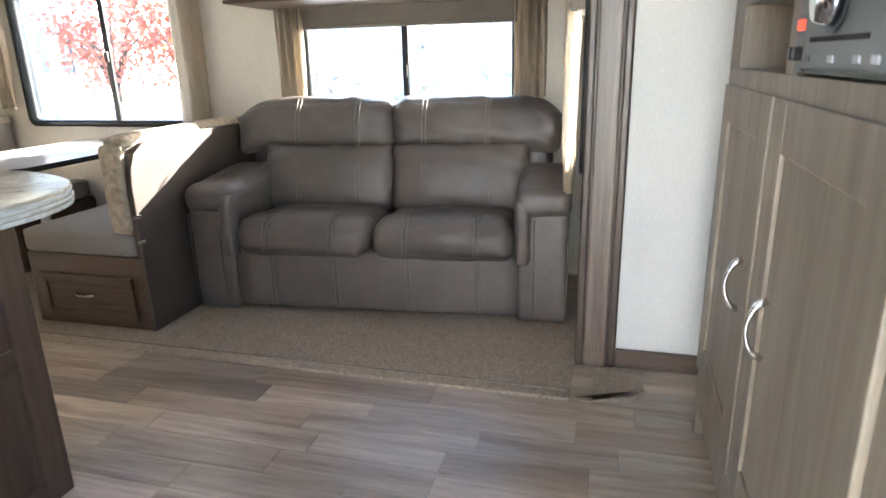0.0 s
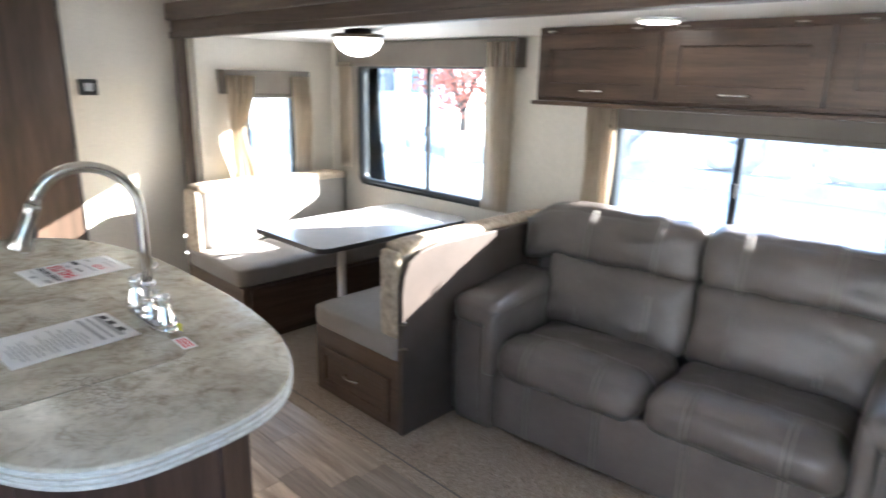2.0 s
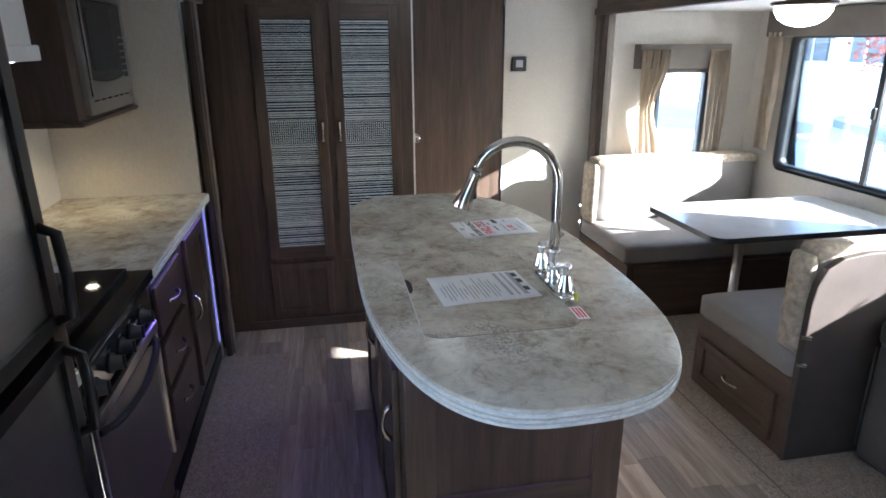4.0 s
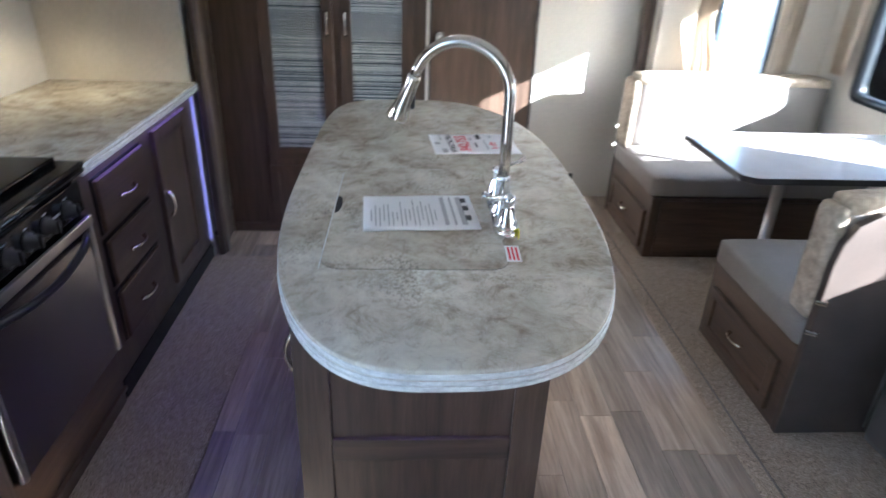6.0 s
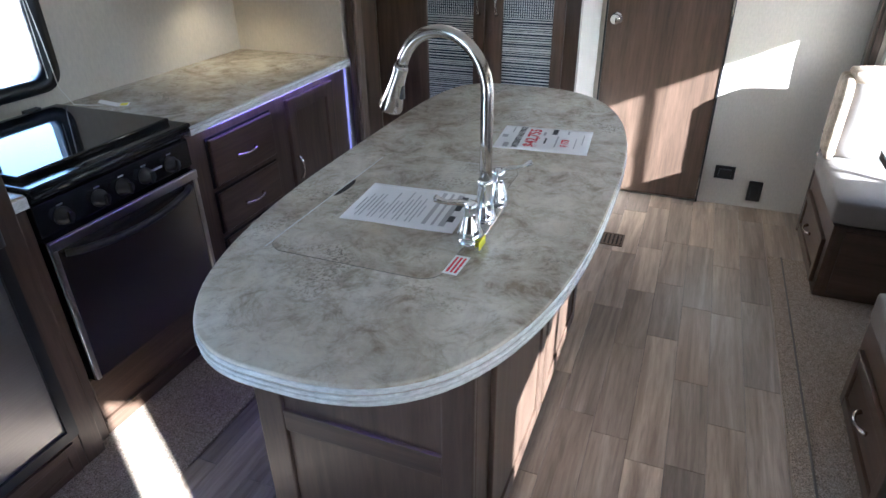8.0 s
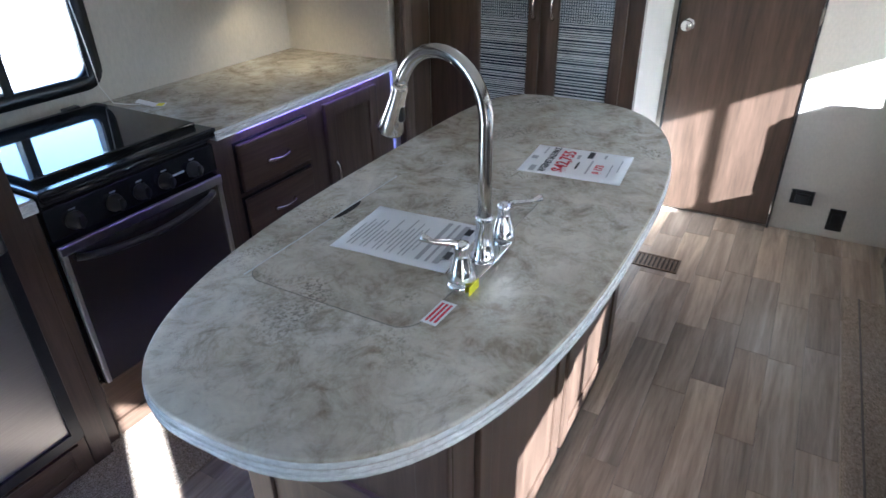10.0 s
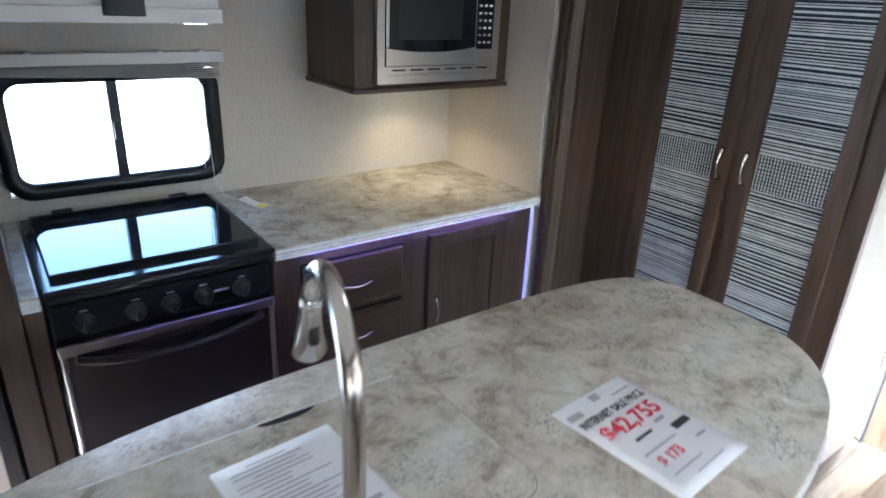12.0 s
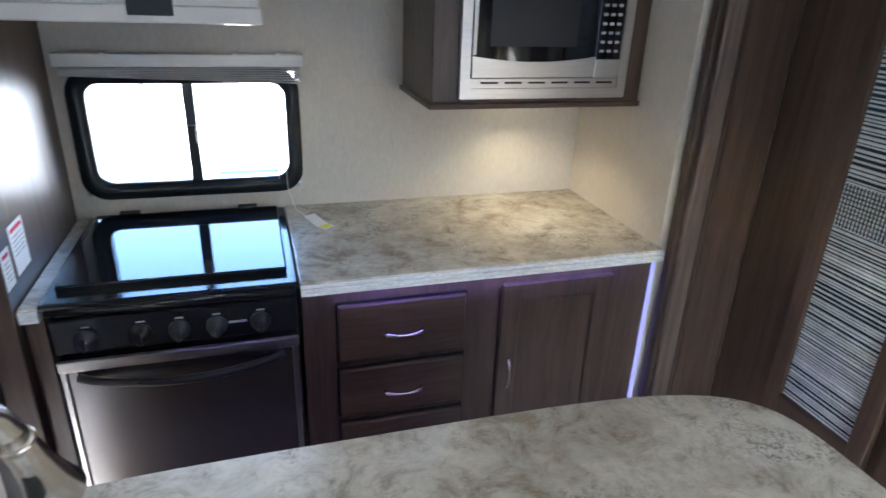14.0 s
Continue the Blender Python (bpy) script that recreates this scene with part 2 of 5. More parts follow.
def thing(name, at, label, category, group="", kind="", rz=0.0, local=False):
    ob = new(name)
    ob.location = at
    ob.rotation_euler = (0, 0, radians(rz))
    ob.empty_display_size = 0.05
    ORIGIN[ob.name] = Vector((0, 0, 0)) if local else Vector(at)
    return tagged(ob, label, category, group, kind)


def finish(name, bm, material, smooth=False):
    bmesh.ops.recalc_face_normals(bm, faces=bm.faces[:])
    me = bpy.data.meshes.new(name)
    for f in bm.faces:
        f.smooth = smooth
    bm.to_mesh(me)
    bm.free()
    me.materials.append(material)
    return me


def part(name, bm, material, parent, label="", smooth=False):
    o = ORIGIN[parent.name]
    bmesh.ops.translate(bm, verts=bm.verts[:], vec=-o)
    ob = new(name, finish(name, bm, material, smooth))
    ob.parent = parent
    ORIGIN[ob.name] = o
    return tagged(ob, label)


def setting(name, bm, material, label="", category="", smooth=False):
    ob = new(name, finish(name, bm, material, smooth))
    ORIGIN[ob.name] = Vector((0, 0, 0))
    return tagged(ob, label, category, "", "structure")


def add_box(bm, x0, x1, y0, y1, z0, z1, bevel=0.0, seg=1):
    x0, x1 = min(x0, x1), max(x0, x1)
    y0, y1 = min(y0, y1), max(y0, y1)
    vs = [bm.verts.new((x, y, z)) for x in (x0, x1) for y in (y0, y1) for z in (z0, z1)]
    fs = [bm.faces.new([vs[i] for i in q]) for q in ((0, 1, 3, 2), (4, 6, 7, 5), (0, 4, 5, 1), (2, 3, 7, 6), (0, 2, 6, 4), (1, 5, 7, 3))]
    if bevel:
        es = list({e for f in fs for e in f.edges})
        bmesh.ops.bevel(bm, geom=es, offset=bevel, segments=seg, affect="EDGES", profile=0.6)
    return bm


def box(x0, x1, y0, y1, z0, z1, bevel=0.003, seg=2):
    return add_box(bmesh.new(), x0, x1, y0, y1, z0, z1, bevel, seg)


def boxes(rows, bevel=0.0):
    bm = bmesh.new()
    for r in rows:
        add_box(bm, *r, bevel)
    return bm


def rod(points, radius, sides=12, taper=None):
    """A round bar along points; taper gives a radius for each."""
    bm = bmesh.new()
    pts = [Vector(p) for p in points]
    rings = []
    up = Vector((0, 0, 1))
    for i, p in enumerate(pts):
        d = (pts[min(i + 1, len(pts) - 1)] - pts[max(i - 1, 0)]).normalized()
        a = last - d * last.dot(d) if rings else d.cross(up if abs(d.z) < 0.95 else Vector((1, 0, 0)))
        a.normalize()
        last = a
        b = d.cross(a)
        r = taper[i] if taper else radius
        rings.append([bm.verts.new(p + r * (math.cos(t) * a + math.sin(t) * b)) for t in (2 * math.pi * k / sides for k in range(sides))])
    for q, s in zip(rings, rings[1:]):
        for k in range(sides):
            bm.faces.new((q[k], q[(k + 1) % sides], s[(k + 1) % sides], s[k]))
    bm.faces.new(rings[0])
    bm.faces.new(rings[-1][::-1])
    return bm


def lathe(x, y, profile, sides=32):
    """Turned about an upright axis; profile: (radius, z) rows."""
    bm = bmesh.new()
    rings = [[bm.verts.new((x + r * math.cos(2 * math.pi * k / sides), y + r * math.sin(2 * math.pi * k / sides), z)) for k in range(sides)] for r, z in profile]
    for q, s in zip(rings, rings[1:]):
        for k in range(sides):
            bm.faces.new((q[k], q[(k + 1) % sides], s[(k + 1) % sides], s[k]))
    bm.faces.new(rings[0])
    bm.faces.new(rings[-1])
    return bm


def pad(x0, x1, y0, y1, z0, z1, r=0.03, puff=(0.0, 0.0, 0.0), n=14, wrinkle=0.0):
    """A stuffed box: rounded edges, faces that bulge, shallow creases."""
    bm = bmesh.new()
    bmesh.ops.create_cube(bm, size=2.0)
    bmesh.ops.subdivide_edges(bm, edges=bm.edges[:], cuts=n, use_grid_fill=True)
    h = Vector(((x1 - x0) / 2, (y1 - y0) / 2, (z1 - z0) / 2))
    c = Vector(((x1 + x0) / 2, (y1 + y0) / 2, (z1 + z0) / 2))
    r = min(r, *(0.98 * k for k in h))
    for v in bm.verts:
        u = Vector([math.copysign(abs(k) ** 0.8, k) for k in v.co])
        p = Vector([a * b for a, b in zip(u, h)])
        core = Vector([max(-(b - r), min(b - r, a)) for a, b in zip(p, h)])
        d = p - core
        if d.length > 1e-6:
            p = core + d.normalized() * r
        for ax in range(3):
            o1, o2 = (ax + 1) % 3, (ax + 2) % 3
            p[ax] += u[ax] * puff[ax] * (1 - u[o1] ** 2) * (1 - u[o2] ** 2)
        q = p + c
        if wrinkle:
            q += wrinkle * noise.noise_vector(q * 9.0) + 0.5 * wrinkle * noise.noise_vector(q * 24.0)
        v.co = q
    return bm


def outline(points, z0, z1, bevel=0.0, seg=3):
    """A slab from a plan outline."""
    bm = bmesh.new()
    low = [bm.verts.new((x, y, z0)) for x, y in points]
    f = bm.faces.new(low)
    ext = bmesh.ops.extrude_face_region(bm, geom=[f])
    bmesh.ops.translate(bm, verts=[g for g in ext["geom"] if isinstance(g, bmesh.types.BMVert)], vec=(0, 0, z1 - z0))
    if bevel:
        es = [e for e in bm.edges if abs(e.verts[0].co.z - e.verts[1].co.z) < 1e-6]
        bmesh.ops.bevel(bm, geom=es, offset=bevel, segments=seg, affect="EDGES", profile=0.6)
    return bm


def round_rect(u0, u1, v0, v1, r, n=6):
    pts = []
    for cu, cv, a0 in ((u1 - r, v1 - r, 0), (u0 + r, v1 - r, 90), (u0 + r, v0 + r, 180), (u1 - r, v0 + r, 270)):
        for k in range(n + 1):
            a = radians(a0 + 90 * k / n)
            pts.append((cu + r * math.cos(a), cv + r * math.sin(a)))
    return pts


def on_plane(axis, w, u, v):
    return (w, u, v) if axis == "x" else (u, w, v)


def ring(axis, w0, w1, rect, width, r, bevel=0.004):
    """A rounded picture-frame between two depths on a wall across the axis."""
    u0, u1, v0, v1 = rect
    bm = bmesh.new()
    outer = round_rect(u0, u1, v0, v1, r)
    inner = round_rect(u0 + width, u1 - width, v0 + width, v1 - width, max(0.004, r - width * 0.6))
    loops = [[bm.verts.new(on_plane(axis, w, *p)) for p in pts] for w, pts in ((w0, outer), (w1, outer), (w1, inner), (w0, inner))]
    n = len(outer)
    for a, b in zip(loops, loops[1:] + loops[:1]):
        for k in range(n):
            bm.faces.new((a[k], a[(k + 1) % n], b[(k + 1) % n], b[k]))
    return bm


def holed_wall(axis, w0, w1, u0, u1, v0, v1, holes):
    """A thick wall across the axis, with openings (u0, u1, v0, v1) through it."""
    bm = bmesh.new()

    def put(a, b, c, d):
        if b - a > 1e-4 and d - c > 1e-4:
            add_box(bm, *((w0, w1, a, b) if axis == "x" else (a, b, w0, w1)), c, d)
    at = u0
    for a, b, c, d in sorted(holes):
        put(at, a, v0, v1)
        put(a, b, v0, c)
        put(a, b, d, v1)
        at = b
    put(at, u1, v0, v1)
    return bm


def window(name, axis, wall_in, wall_out, rect, r, mullion, label, frame_w=0.035):
    """A sliding caravan window: black frame with round corners, mullion and panes."""
    s = 1 if wall_in > wall_out else -1
    u0, u1, v0, v1 = rect
    th = thing(name, on_plane(axis, wall_in, (u0 + u1) / 2, v0), label, "window", "", "structure")
    part("window_frame", ring(axis, wall_in + s * 0.016, wall_out - s * 0.012, rect, frame_w, r), M_WINF, th, "", True)
    mid = (wall_in + wall_out) / 2
    a = u0 + (u1 - u0) * (mullion or 0.5)

    def slab(p, q, c, d, e, f):
        return box(*((e, f, p, q) if axis == "x" else (p, q, e, f)), c, d, 0.003)
    if mullion:
        part("mullion", slab(a - 0.017, a + 0.017, v0 + 0.012, v1 - 0.012, mid - 0.012, wall_in + s * 0.008), M_WINF, th)
    for p, q in ((u0 + 0.02, a), (a, u1 - 0.02)) if mullion else ((u0 + 0.02, u1 - 0.02),):
        pane = part("pane", slab(p, q, v0 + 0.02, v1 - 0.02, mid - 0.003, mid + 0.003), M_GLASS, th)
        pane.visible_shadow = False
    if not mullion:
        return th
    part("latch", slab(a - 0.012, a + 0.012, (v0 + v1) / 2 - 0.03, (v0 + v1) / 2 + 0.03, wall_in + s * 0.008, wall_in + s * 0.026), M_BLACK, th)
    return th


def curtain(axis, w, u0, u1, v0, v1, waves, label, depth=0.022, gather=0.0):
    """Hanging pleated cloth; gather: how far it is drawn in toward u0 (positive) part-way down."""
    nu, nv = waves * 10, 14
    bm = bmesh.new()
    g = []
    for j in range(nv + 1):
        t = j / nv
        pinch = gather * math.exp(-((t - 0.45) / 0.28) ** 2)
        row = []
        for i in range(nu + 1):
            k = i / nu
            u = u0 + (u1 - u0) * k * (1 - pinch)
            off = depth * math.sin(2 * math.pi * waves * k + 0.5 * math.sin(3 * t)) * (0.7 + 0.5 * t) + 0.006 * math.sin(17 * k + 6 * t)
            row.append(bm.verts.new(on_plane(axis, w + off, u, v0 + (v1 - v0) * t)))
        g.append(row)
    for j in range(nv):
        for i in range(nu):
            bm.faces.new((g[j][i], g[j][i + 1], g[j + 1][i + 1], g[j + 1][i]))
    bmesh.ops.solidify(bm, geom=bm.faces[:], thickness=0.003)
    th = thing("curtain", on_plane(axis, w, (u0 + u1) / 2, v0), label, "curtain", "window curtains")
    part("cloth", bm, M_CURT, th, "", True)
    return th


def pull(parent, a, b, out, material=None, r=0.0055):
    """An arched bar handle from a to b that stands off by the vector out."""
    a, b, out = Vector(a), Vector(b), Vector(out)
    pts = []
    for k in range(13):
        t = k / 12
        pts.append(a.lerp(b, t) + out * math.sin(math.pi * t) ** 0.55)
    return part("handle", rod(pts, r, 10, [r * (1.5 - 0.7 * math.sin(math.pi * k / 12)) for k in range(13)]), material or M_NICKEL, parent, "polished nickel handle", True)


def leaf(name, material, parent, label, axis, face, out, u0, u1, v0, v1, stile=0.055, thick=0.02):
    """A shaker door or drawer leaf: a sunk panel with two stiles and two rails. out: +1 or -1, the way it faces."""
    def slab(a, b, c, d, f, bev):
        return box(*((face, f, a, b) if axis == "x" else (a, b, face, f)), c, d, bev)
    f1 = face + out * thick
    ob = part(name, slab(u0 + stile - 0.004, u1 - stile + 0.004, v0 + stile - 0.004, v1 - stile + 0.004, face + out * thick * 0.42, 0.0), material, parent, label)
    for a in (u0, u1 - stile):
        part("stile", slab(a, a + stile, v0, v1, f1, 0.004), material, ob)
    for a in (v0, v1 - stile):
        part("rail", slab(u0 + stile - 0.002, u1 - stile + 0.002, a, a + stile, f1 - out * 0.0008, 0.004), material, ob)
    return ob


def writing(text, size, m, material, parent, name="lettering", wide=1.0, bold=0.0):
    cu = bpy.data.curves.new(name, "FONT")
    cu.body, cu.size, cu.align_x, cu.align_y, cu.extrude, cu.offset = text, size, "CENTER", "CENTER", 0.0002, bold
    tmp = bpy.data.objects.new(name, cu)
    scene.collection.objects.link(tmp)
    me = bpy.data.meshes.new_from_object(tmp.evaluated_get(bpy.context.evaluated_depsgraph_get()))
    bpy.data.objects.remove(tmp)
    bpy.data.curves.remove(cu)
    me.transform(Matrix.Translation(-ORIGIN[parent.name]) @ m @ Matrix.Diagonal((wide, 1, 1, 1)))
    me.materials.clear()
    me.materials.append(material)
    ob = new(name, me)
    ob.parent = parent
    ORIGIN[ob.name] = ORIGIN[parent.name]
    return ob


# ---- the shell ----
BACK, KWALL, WEST, SWEST, SEAST, EAST = 3.39, -0.59, -4.05, -3.87, -0.032, 0.97
OPEN, KOPEN, CEIL, SCEIL = 2.38, 0.04, 2.03, 1.73
DIN = (-3.545, -2.275, 0.785, 1.60)
SOF = (-1.60, -0.41, 0.70, 1.46)
LIT = (2.70, 3.09, 0.79, 1.44)
END = (2.405, 3.02, 0.72, 1.36)
KIT = (-2.11, -1.425, 0.935, 1.345)
setting("wall_north", holed_wall("y", BACK, BACK + 0.05, SWEST - 0.05, SEAST + 0.05, -0.05, SCEIL + 0.06, [(DIN[0] + 0.01, DIN[1] - 0.01, DIN[2] + 0.01, DIN[3] - 0.01), (SOF[0] + 0.01, SOF[1] - 0.01, SOF[2] + 0.01, SOF[3] - 0.01)]), M_WALL, "cream wallboard wall of the slide-out", "wall")
setting("wall_slide_west", holed_wall("x", SWEST, SWEST - 0.05, OPEN + 0.02, BACK, -0.05, SCEIL + 0.06, [(LIT[0] + 0.01, LIT[1] - 0.01, LIT[2] + 0.01, LIT[3] - 0.01)]), M_WALL, "cream wallboard end of the slide-out", "wall")
setting("wall_slide_east", holed_wall("x", SEAST, SEAST + 0.05, OPEN + 0.02, BACK, -0.05, SCEIL + 0.06, [(END[0] + 0.01, END[1] - 0.01, END[2] + 0.01, END[3] - 0.01)]), M_WALL, "cream wallboard end of the slide-out", "wall")
setting("ceiling_slide", box(SWEST - 0.05, SEAST + 0.05, OPEN + 0.02, BACK + 0.05, SCEIL, SCEIL + 0.05, 0), M_CEIL, "white vinyl ceiling of the slide-out", "ceiling")
setting("wall_west", box(WEST - 0.05, WEST, -0.1, OPEN + 0.06, -0.05, CEIL + 0.05, 0), M_WALL, "cream wallboard wall beside the dark door", "wall")
setting("wall_over_slide", boxes([(WEST - 0.05, EAST + 0.05, OPEN + 0.02, OPEN + 0.06, SCEIL + 0.051, CEIL + 0.05), (WEST - 0.05, SWEST - 0.051, OPEN + 0.0, OPEN + 0.05, -0.05, SCEIL + 0.05)]), M_WALL, "cream wall above the slide-out", "wall")
setting("wall_north_east", box(SEAST + 0.0515, EAST + 0.05, OPEN + 0.02, OPEN + 0.07, -0.05, SCEIL + 0.05, 0), M_WALLW, "pale wallboard beside the slide post", "wall")
setting("wall_east", box(EAST, EAST + 0.05, -0.1, OPEN + 0.02, -0.05, CEIL + 0.05, 0), M_WALLW, "pale wallboard behind the pantry", "wall")
setting("wall_entry", holed_wall("y", -0.1, -0.05, -0.56, EAST + 0.05, -0.05, CEIL + 0.05, [(-0.32, 0.38, -0.049, 1.86)]), M_WALL, "cream wall with the open entry", "wall")
setting("ceiling", box(WEST - 0.05, EAST + 0.05, -0.1, OPEN + 0.06, CEIL, CEIL + 0.05, 0), M_CEIL, "white vinyl ceiling", "ceiling")
setting("wall_south", holed_wall("y", KWALL - 0.05, KWALL, -3.205, -0.56, -0.05, SCEIL + 0.08, [(KIT[0] + 0.01, KIT[1] - 0.01, KIT[2] + 0.01, KIT[3] - 0.01)]), M_WALL, "cream wallboard behind the kitchen counter", "wall")
setting("wall_kitchen_west", box(-3.205, -3.155, KWALL, KOPEN - 0.02, -0.05, SCEIL + 0.08, 0), M_WALL, "cream wallboard at the counter's end", "wall")
setting("wall_kitchen_east", box(-0.61, -0.56, KWALL, -0.05, -0.05, SCEIL + 0.08, 0), M_WALL, "cream wallboard beside the fridge", "wall")
setting("ceiling_kitchen", box(-3.205, -0.56, KWALL - 0.05, KOPEN, SCEIL + 0.03, SCEIL + 0.08, 0), M_CEIL, "white ceiling over the kitchen counter", "ceiling")
setting("wall_over_kitchen", boxes([(WEST, -0.56, KOPEN - 0.02, KOPEN + 0.0, SCEIL + 0.081, CEIL), (WEST, -3.206, -0.1, -0.06, -0.05, SCEIL + 0.08), (-0.56, -0.555, -0.1, KOPEN, -0.05, CEIL)]), M_WALL, "cream wall above the kitchen", "wall")


def profile_post(name, x0, x1, y, out, z0, z1, label):
    """Wrapped slide trim: a flat board with two rounded ribs."""
    th = thing(name, ((x0 + x1) / 2, y, z0), label, "trim", "", "structure")
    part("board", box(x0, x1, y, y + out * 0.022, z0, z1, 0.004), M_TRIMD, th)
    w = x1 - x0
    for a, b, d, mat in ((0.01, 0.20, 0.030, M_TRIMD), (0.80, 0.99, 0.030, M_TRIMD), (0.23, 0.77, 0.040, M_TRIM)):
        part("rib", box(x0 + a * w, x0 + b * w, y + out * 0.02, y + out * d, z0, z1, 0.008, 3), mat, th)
    return th


profile_post("trim_east", -0.035, 0.115, OPEN + 0.018, -1, 0.0, SCEIL - 0.02, "ribbed grey-brown slide trim post")
profile_post("trim_west", WEST + 0.006, WEST + 0.135, OPEN - 0.002, -1, 0.0, SCEIL - 0.02, "ribbed grey-brown slide trim post")
profile_post("trim_kitchen", -3.275, -3.165, KOPEN + 0.002, 1, 0.0, SCEIL - 0.0, "ribbed grey-brown kitchen slide trim")
hd = thing("trim_header", (-1.9, OPEN, SCEIL - 0.02), "grey-brown wooden header over the slide-out", "trim", "", "structure")
part("board", box(WEST + 0.002, EAST, OPEN - 0.03, OPEN + 0.018, SCEIL - 0.02, SCEIL + 0.18, 0.005), M_TRIMX, hd)
part("moulding", box(WEST + 0.002, EAST, OPEN - 0.062, OPEN - 0.03, SCEIL + 0.08, SCEIL + 0.18, 0.012, 3), M_TRIMX, hd)
part("lip", box(WEST + 0.002, EAST, OPEN - 0.044, OPEN - 0.03, SCEIL - 0.02, SCEIL + 0.02, 0.006, 2), M_TRIMX, hd)
hd = thing("trim_header_kitchen", (-1.9, KOPEN, SCEIL), "grey-brown wooden header over the kitchen", "trim", "", "structure")
part("board", box(-3.46, -0.56, KOPEN + 0.002, KOPEN + 0.04, SCEIL + 0.0, SCEIL + 0.19, 0.005), M_TRIMX, hd)
part("moulding", box(-3.46, -0.56, KOPEN + 0.04, KOPEN + 0.07, SCEIL + 0.09, SCEIL + 0.19, 0.012, 3), M_TRIMX, hd)
setting("filler_board", box(-3.472, -3.2765, KOPEN - 0.03, KOPEN + 0.004, 0.0, SCEIL - 0.001, 0.002), M_WOOD, "dark wooden filler beside the closet", "trim")
setting("baseboard", boxes([(0.116, 0.60, OPEN - 0.004, OPEN + 0.019, 0.0, 0.07)], 0.003), M_TRIMX, "grey-brown baseboard under the pale wall", "baseboard")

window("window_1", "y", BACK, BACK + 0.05, DIN, 0.06, 0.535, "wide black-framed sliding window above the dinette")
window("window_2", "y", BACK, BACK + 0.05, SOF, 0.06, 0.50, "wide black-framed sliding window behind the sofa")
window("window_3", "x", SWEST, SWEST - 0.05, LIT, 0.06, None, "small black-framed window beside the dinette bench")
window("window_4", "x", SEAST, SEAST + 0.05, END, 0.06, 0.62, "narrow black-framed window beside the sofa")
window("window_5", "y", KWALL, KWALL - 0.05, KIT, 0.075, 0.5, "black-framed sliding window above the stove", 0.045)

# ---- floor ----
setting("floor", boxes([(WEST - 0.05, EAST + 0.05, -0.1, OPEN + 0.02, -0.05, -0.006), (SWEST - 0.05, SEAST + 0.05, OPEN + 0.0205, BACK + 0.05, -0.05, -0.006), (-3.205, -0.56, KWALL - 0.05, -0.1005, -0.05, -0.006)]), M_GAP, "wood-look vinyl plank floor", "floor")


def carpet(name, x0, x1, y0, y1, label):
    pts = []
    for k in range(41):
        pts.append((x0 + (x1 - x0) * k / 40, y0 + 0.004 * noise.noise(Vector((k * 0.7, y0, 0)))))
    for k in range(41):
        pts.append((x1 - (x1 - x0) * k / 40, y1 + 0.004 * noise.noise(Vector((k * 0.7, y1, 5)))))
    th = thing(name, ((x0 + x1) / 2, (y0 + y1) / 2, 0), label, "carpet", "", "structure")
    part("pile", outline(pts, -0.006, 0.010, 0.006, 2), M_CARPET, th)
    return th


cp = carpet("carpet_slide", SWEST + 0.4, SEAST - 0.002, 2.09, BACK, "mottled brown carpet under the sofa")
part("hem", box(SWEST + 0.4, SEAST - 0.002, 2.145, 2.152, 0.0, 0.0125, 0.001), M_SEAM, cp)
lip = thing("carpet_lip", (0.1, 2.32, 0), "carpet-wrapped corner at the slide post", "carpet", "", "structure")
part("pile", outline([(0.0, 2.09), (0.18, 2.13), (0.22, 2.2), (0.20, 2.28), (0.14, 2.31), (0.116, 2.34), (0.0385, 2.34), (0.0385, 2.09)], -0.006, 0.012, 0.006, 2), M_CARPET, lip)
carpet("carpet_kitchen", -3.14, -0.57, -0.02, 0.36, "mottled brown carpet in front of the stove")

# ---- closet and door at the end wall ----
CX = -3.47
cl = thing("closet", (CX, 0.55, 0), "dark-stained wooden closet with louvred double doors", "closet")
part("body", box(-4.046, CX, 0.046, 1.085, 0.0, 1.80, 0.002), M_WOOD, cl)
part("top_rail", box(-4.046, CX, 0.046, 1.085, 1.96, CEIL - 0.002, 0.002), M_WOODY, cl)
for a, b in ((0.046, 0.30), (0.64, 0.68), (1.02, 1.085)):
    part("divider", box(-4.046, CX, a, b, 1.8002, 1.9598, 0.002), M_WOOD, cl)
part("side", box(-4.045, CX - 0.004, 1.0855, 1.095, 0.0, CEIL - 0.004, 0.001), M_WALLW, cl, "pale wallboard side")
part("kick", box(CX, CX + 0.012, 0.05, 1.085, 0.0, 0.05, 0.002), M_WOODY, cl)
# cubby backs coloured near-black for the shade inside them
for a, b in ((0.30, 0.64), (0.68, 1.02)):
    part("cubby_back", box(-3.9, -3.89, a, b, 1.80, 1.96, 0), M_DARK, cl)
for a, b in ((0.265, 0.625), (0.675, 1.035)):
    leaf("lower_panel", M_WOOD, cl, "", "x", CX, 1, a + 0.01, b - 0.01, 0.07, 0.385, 0.04, 0.012)
slat_rng = random.Random(5)
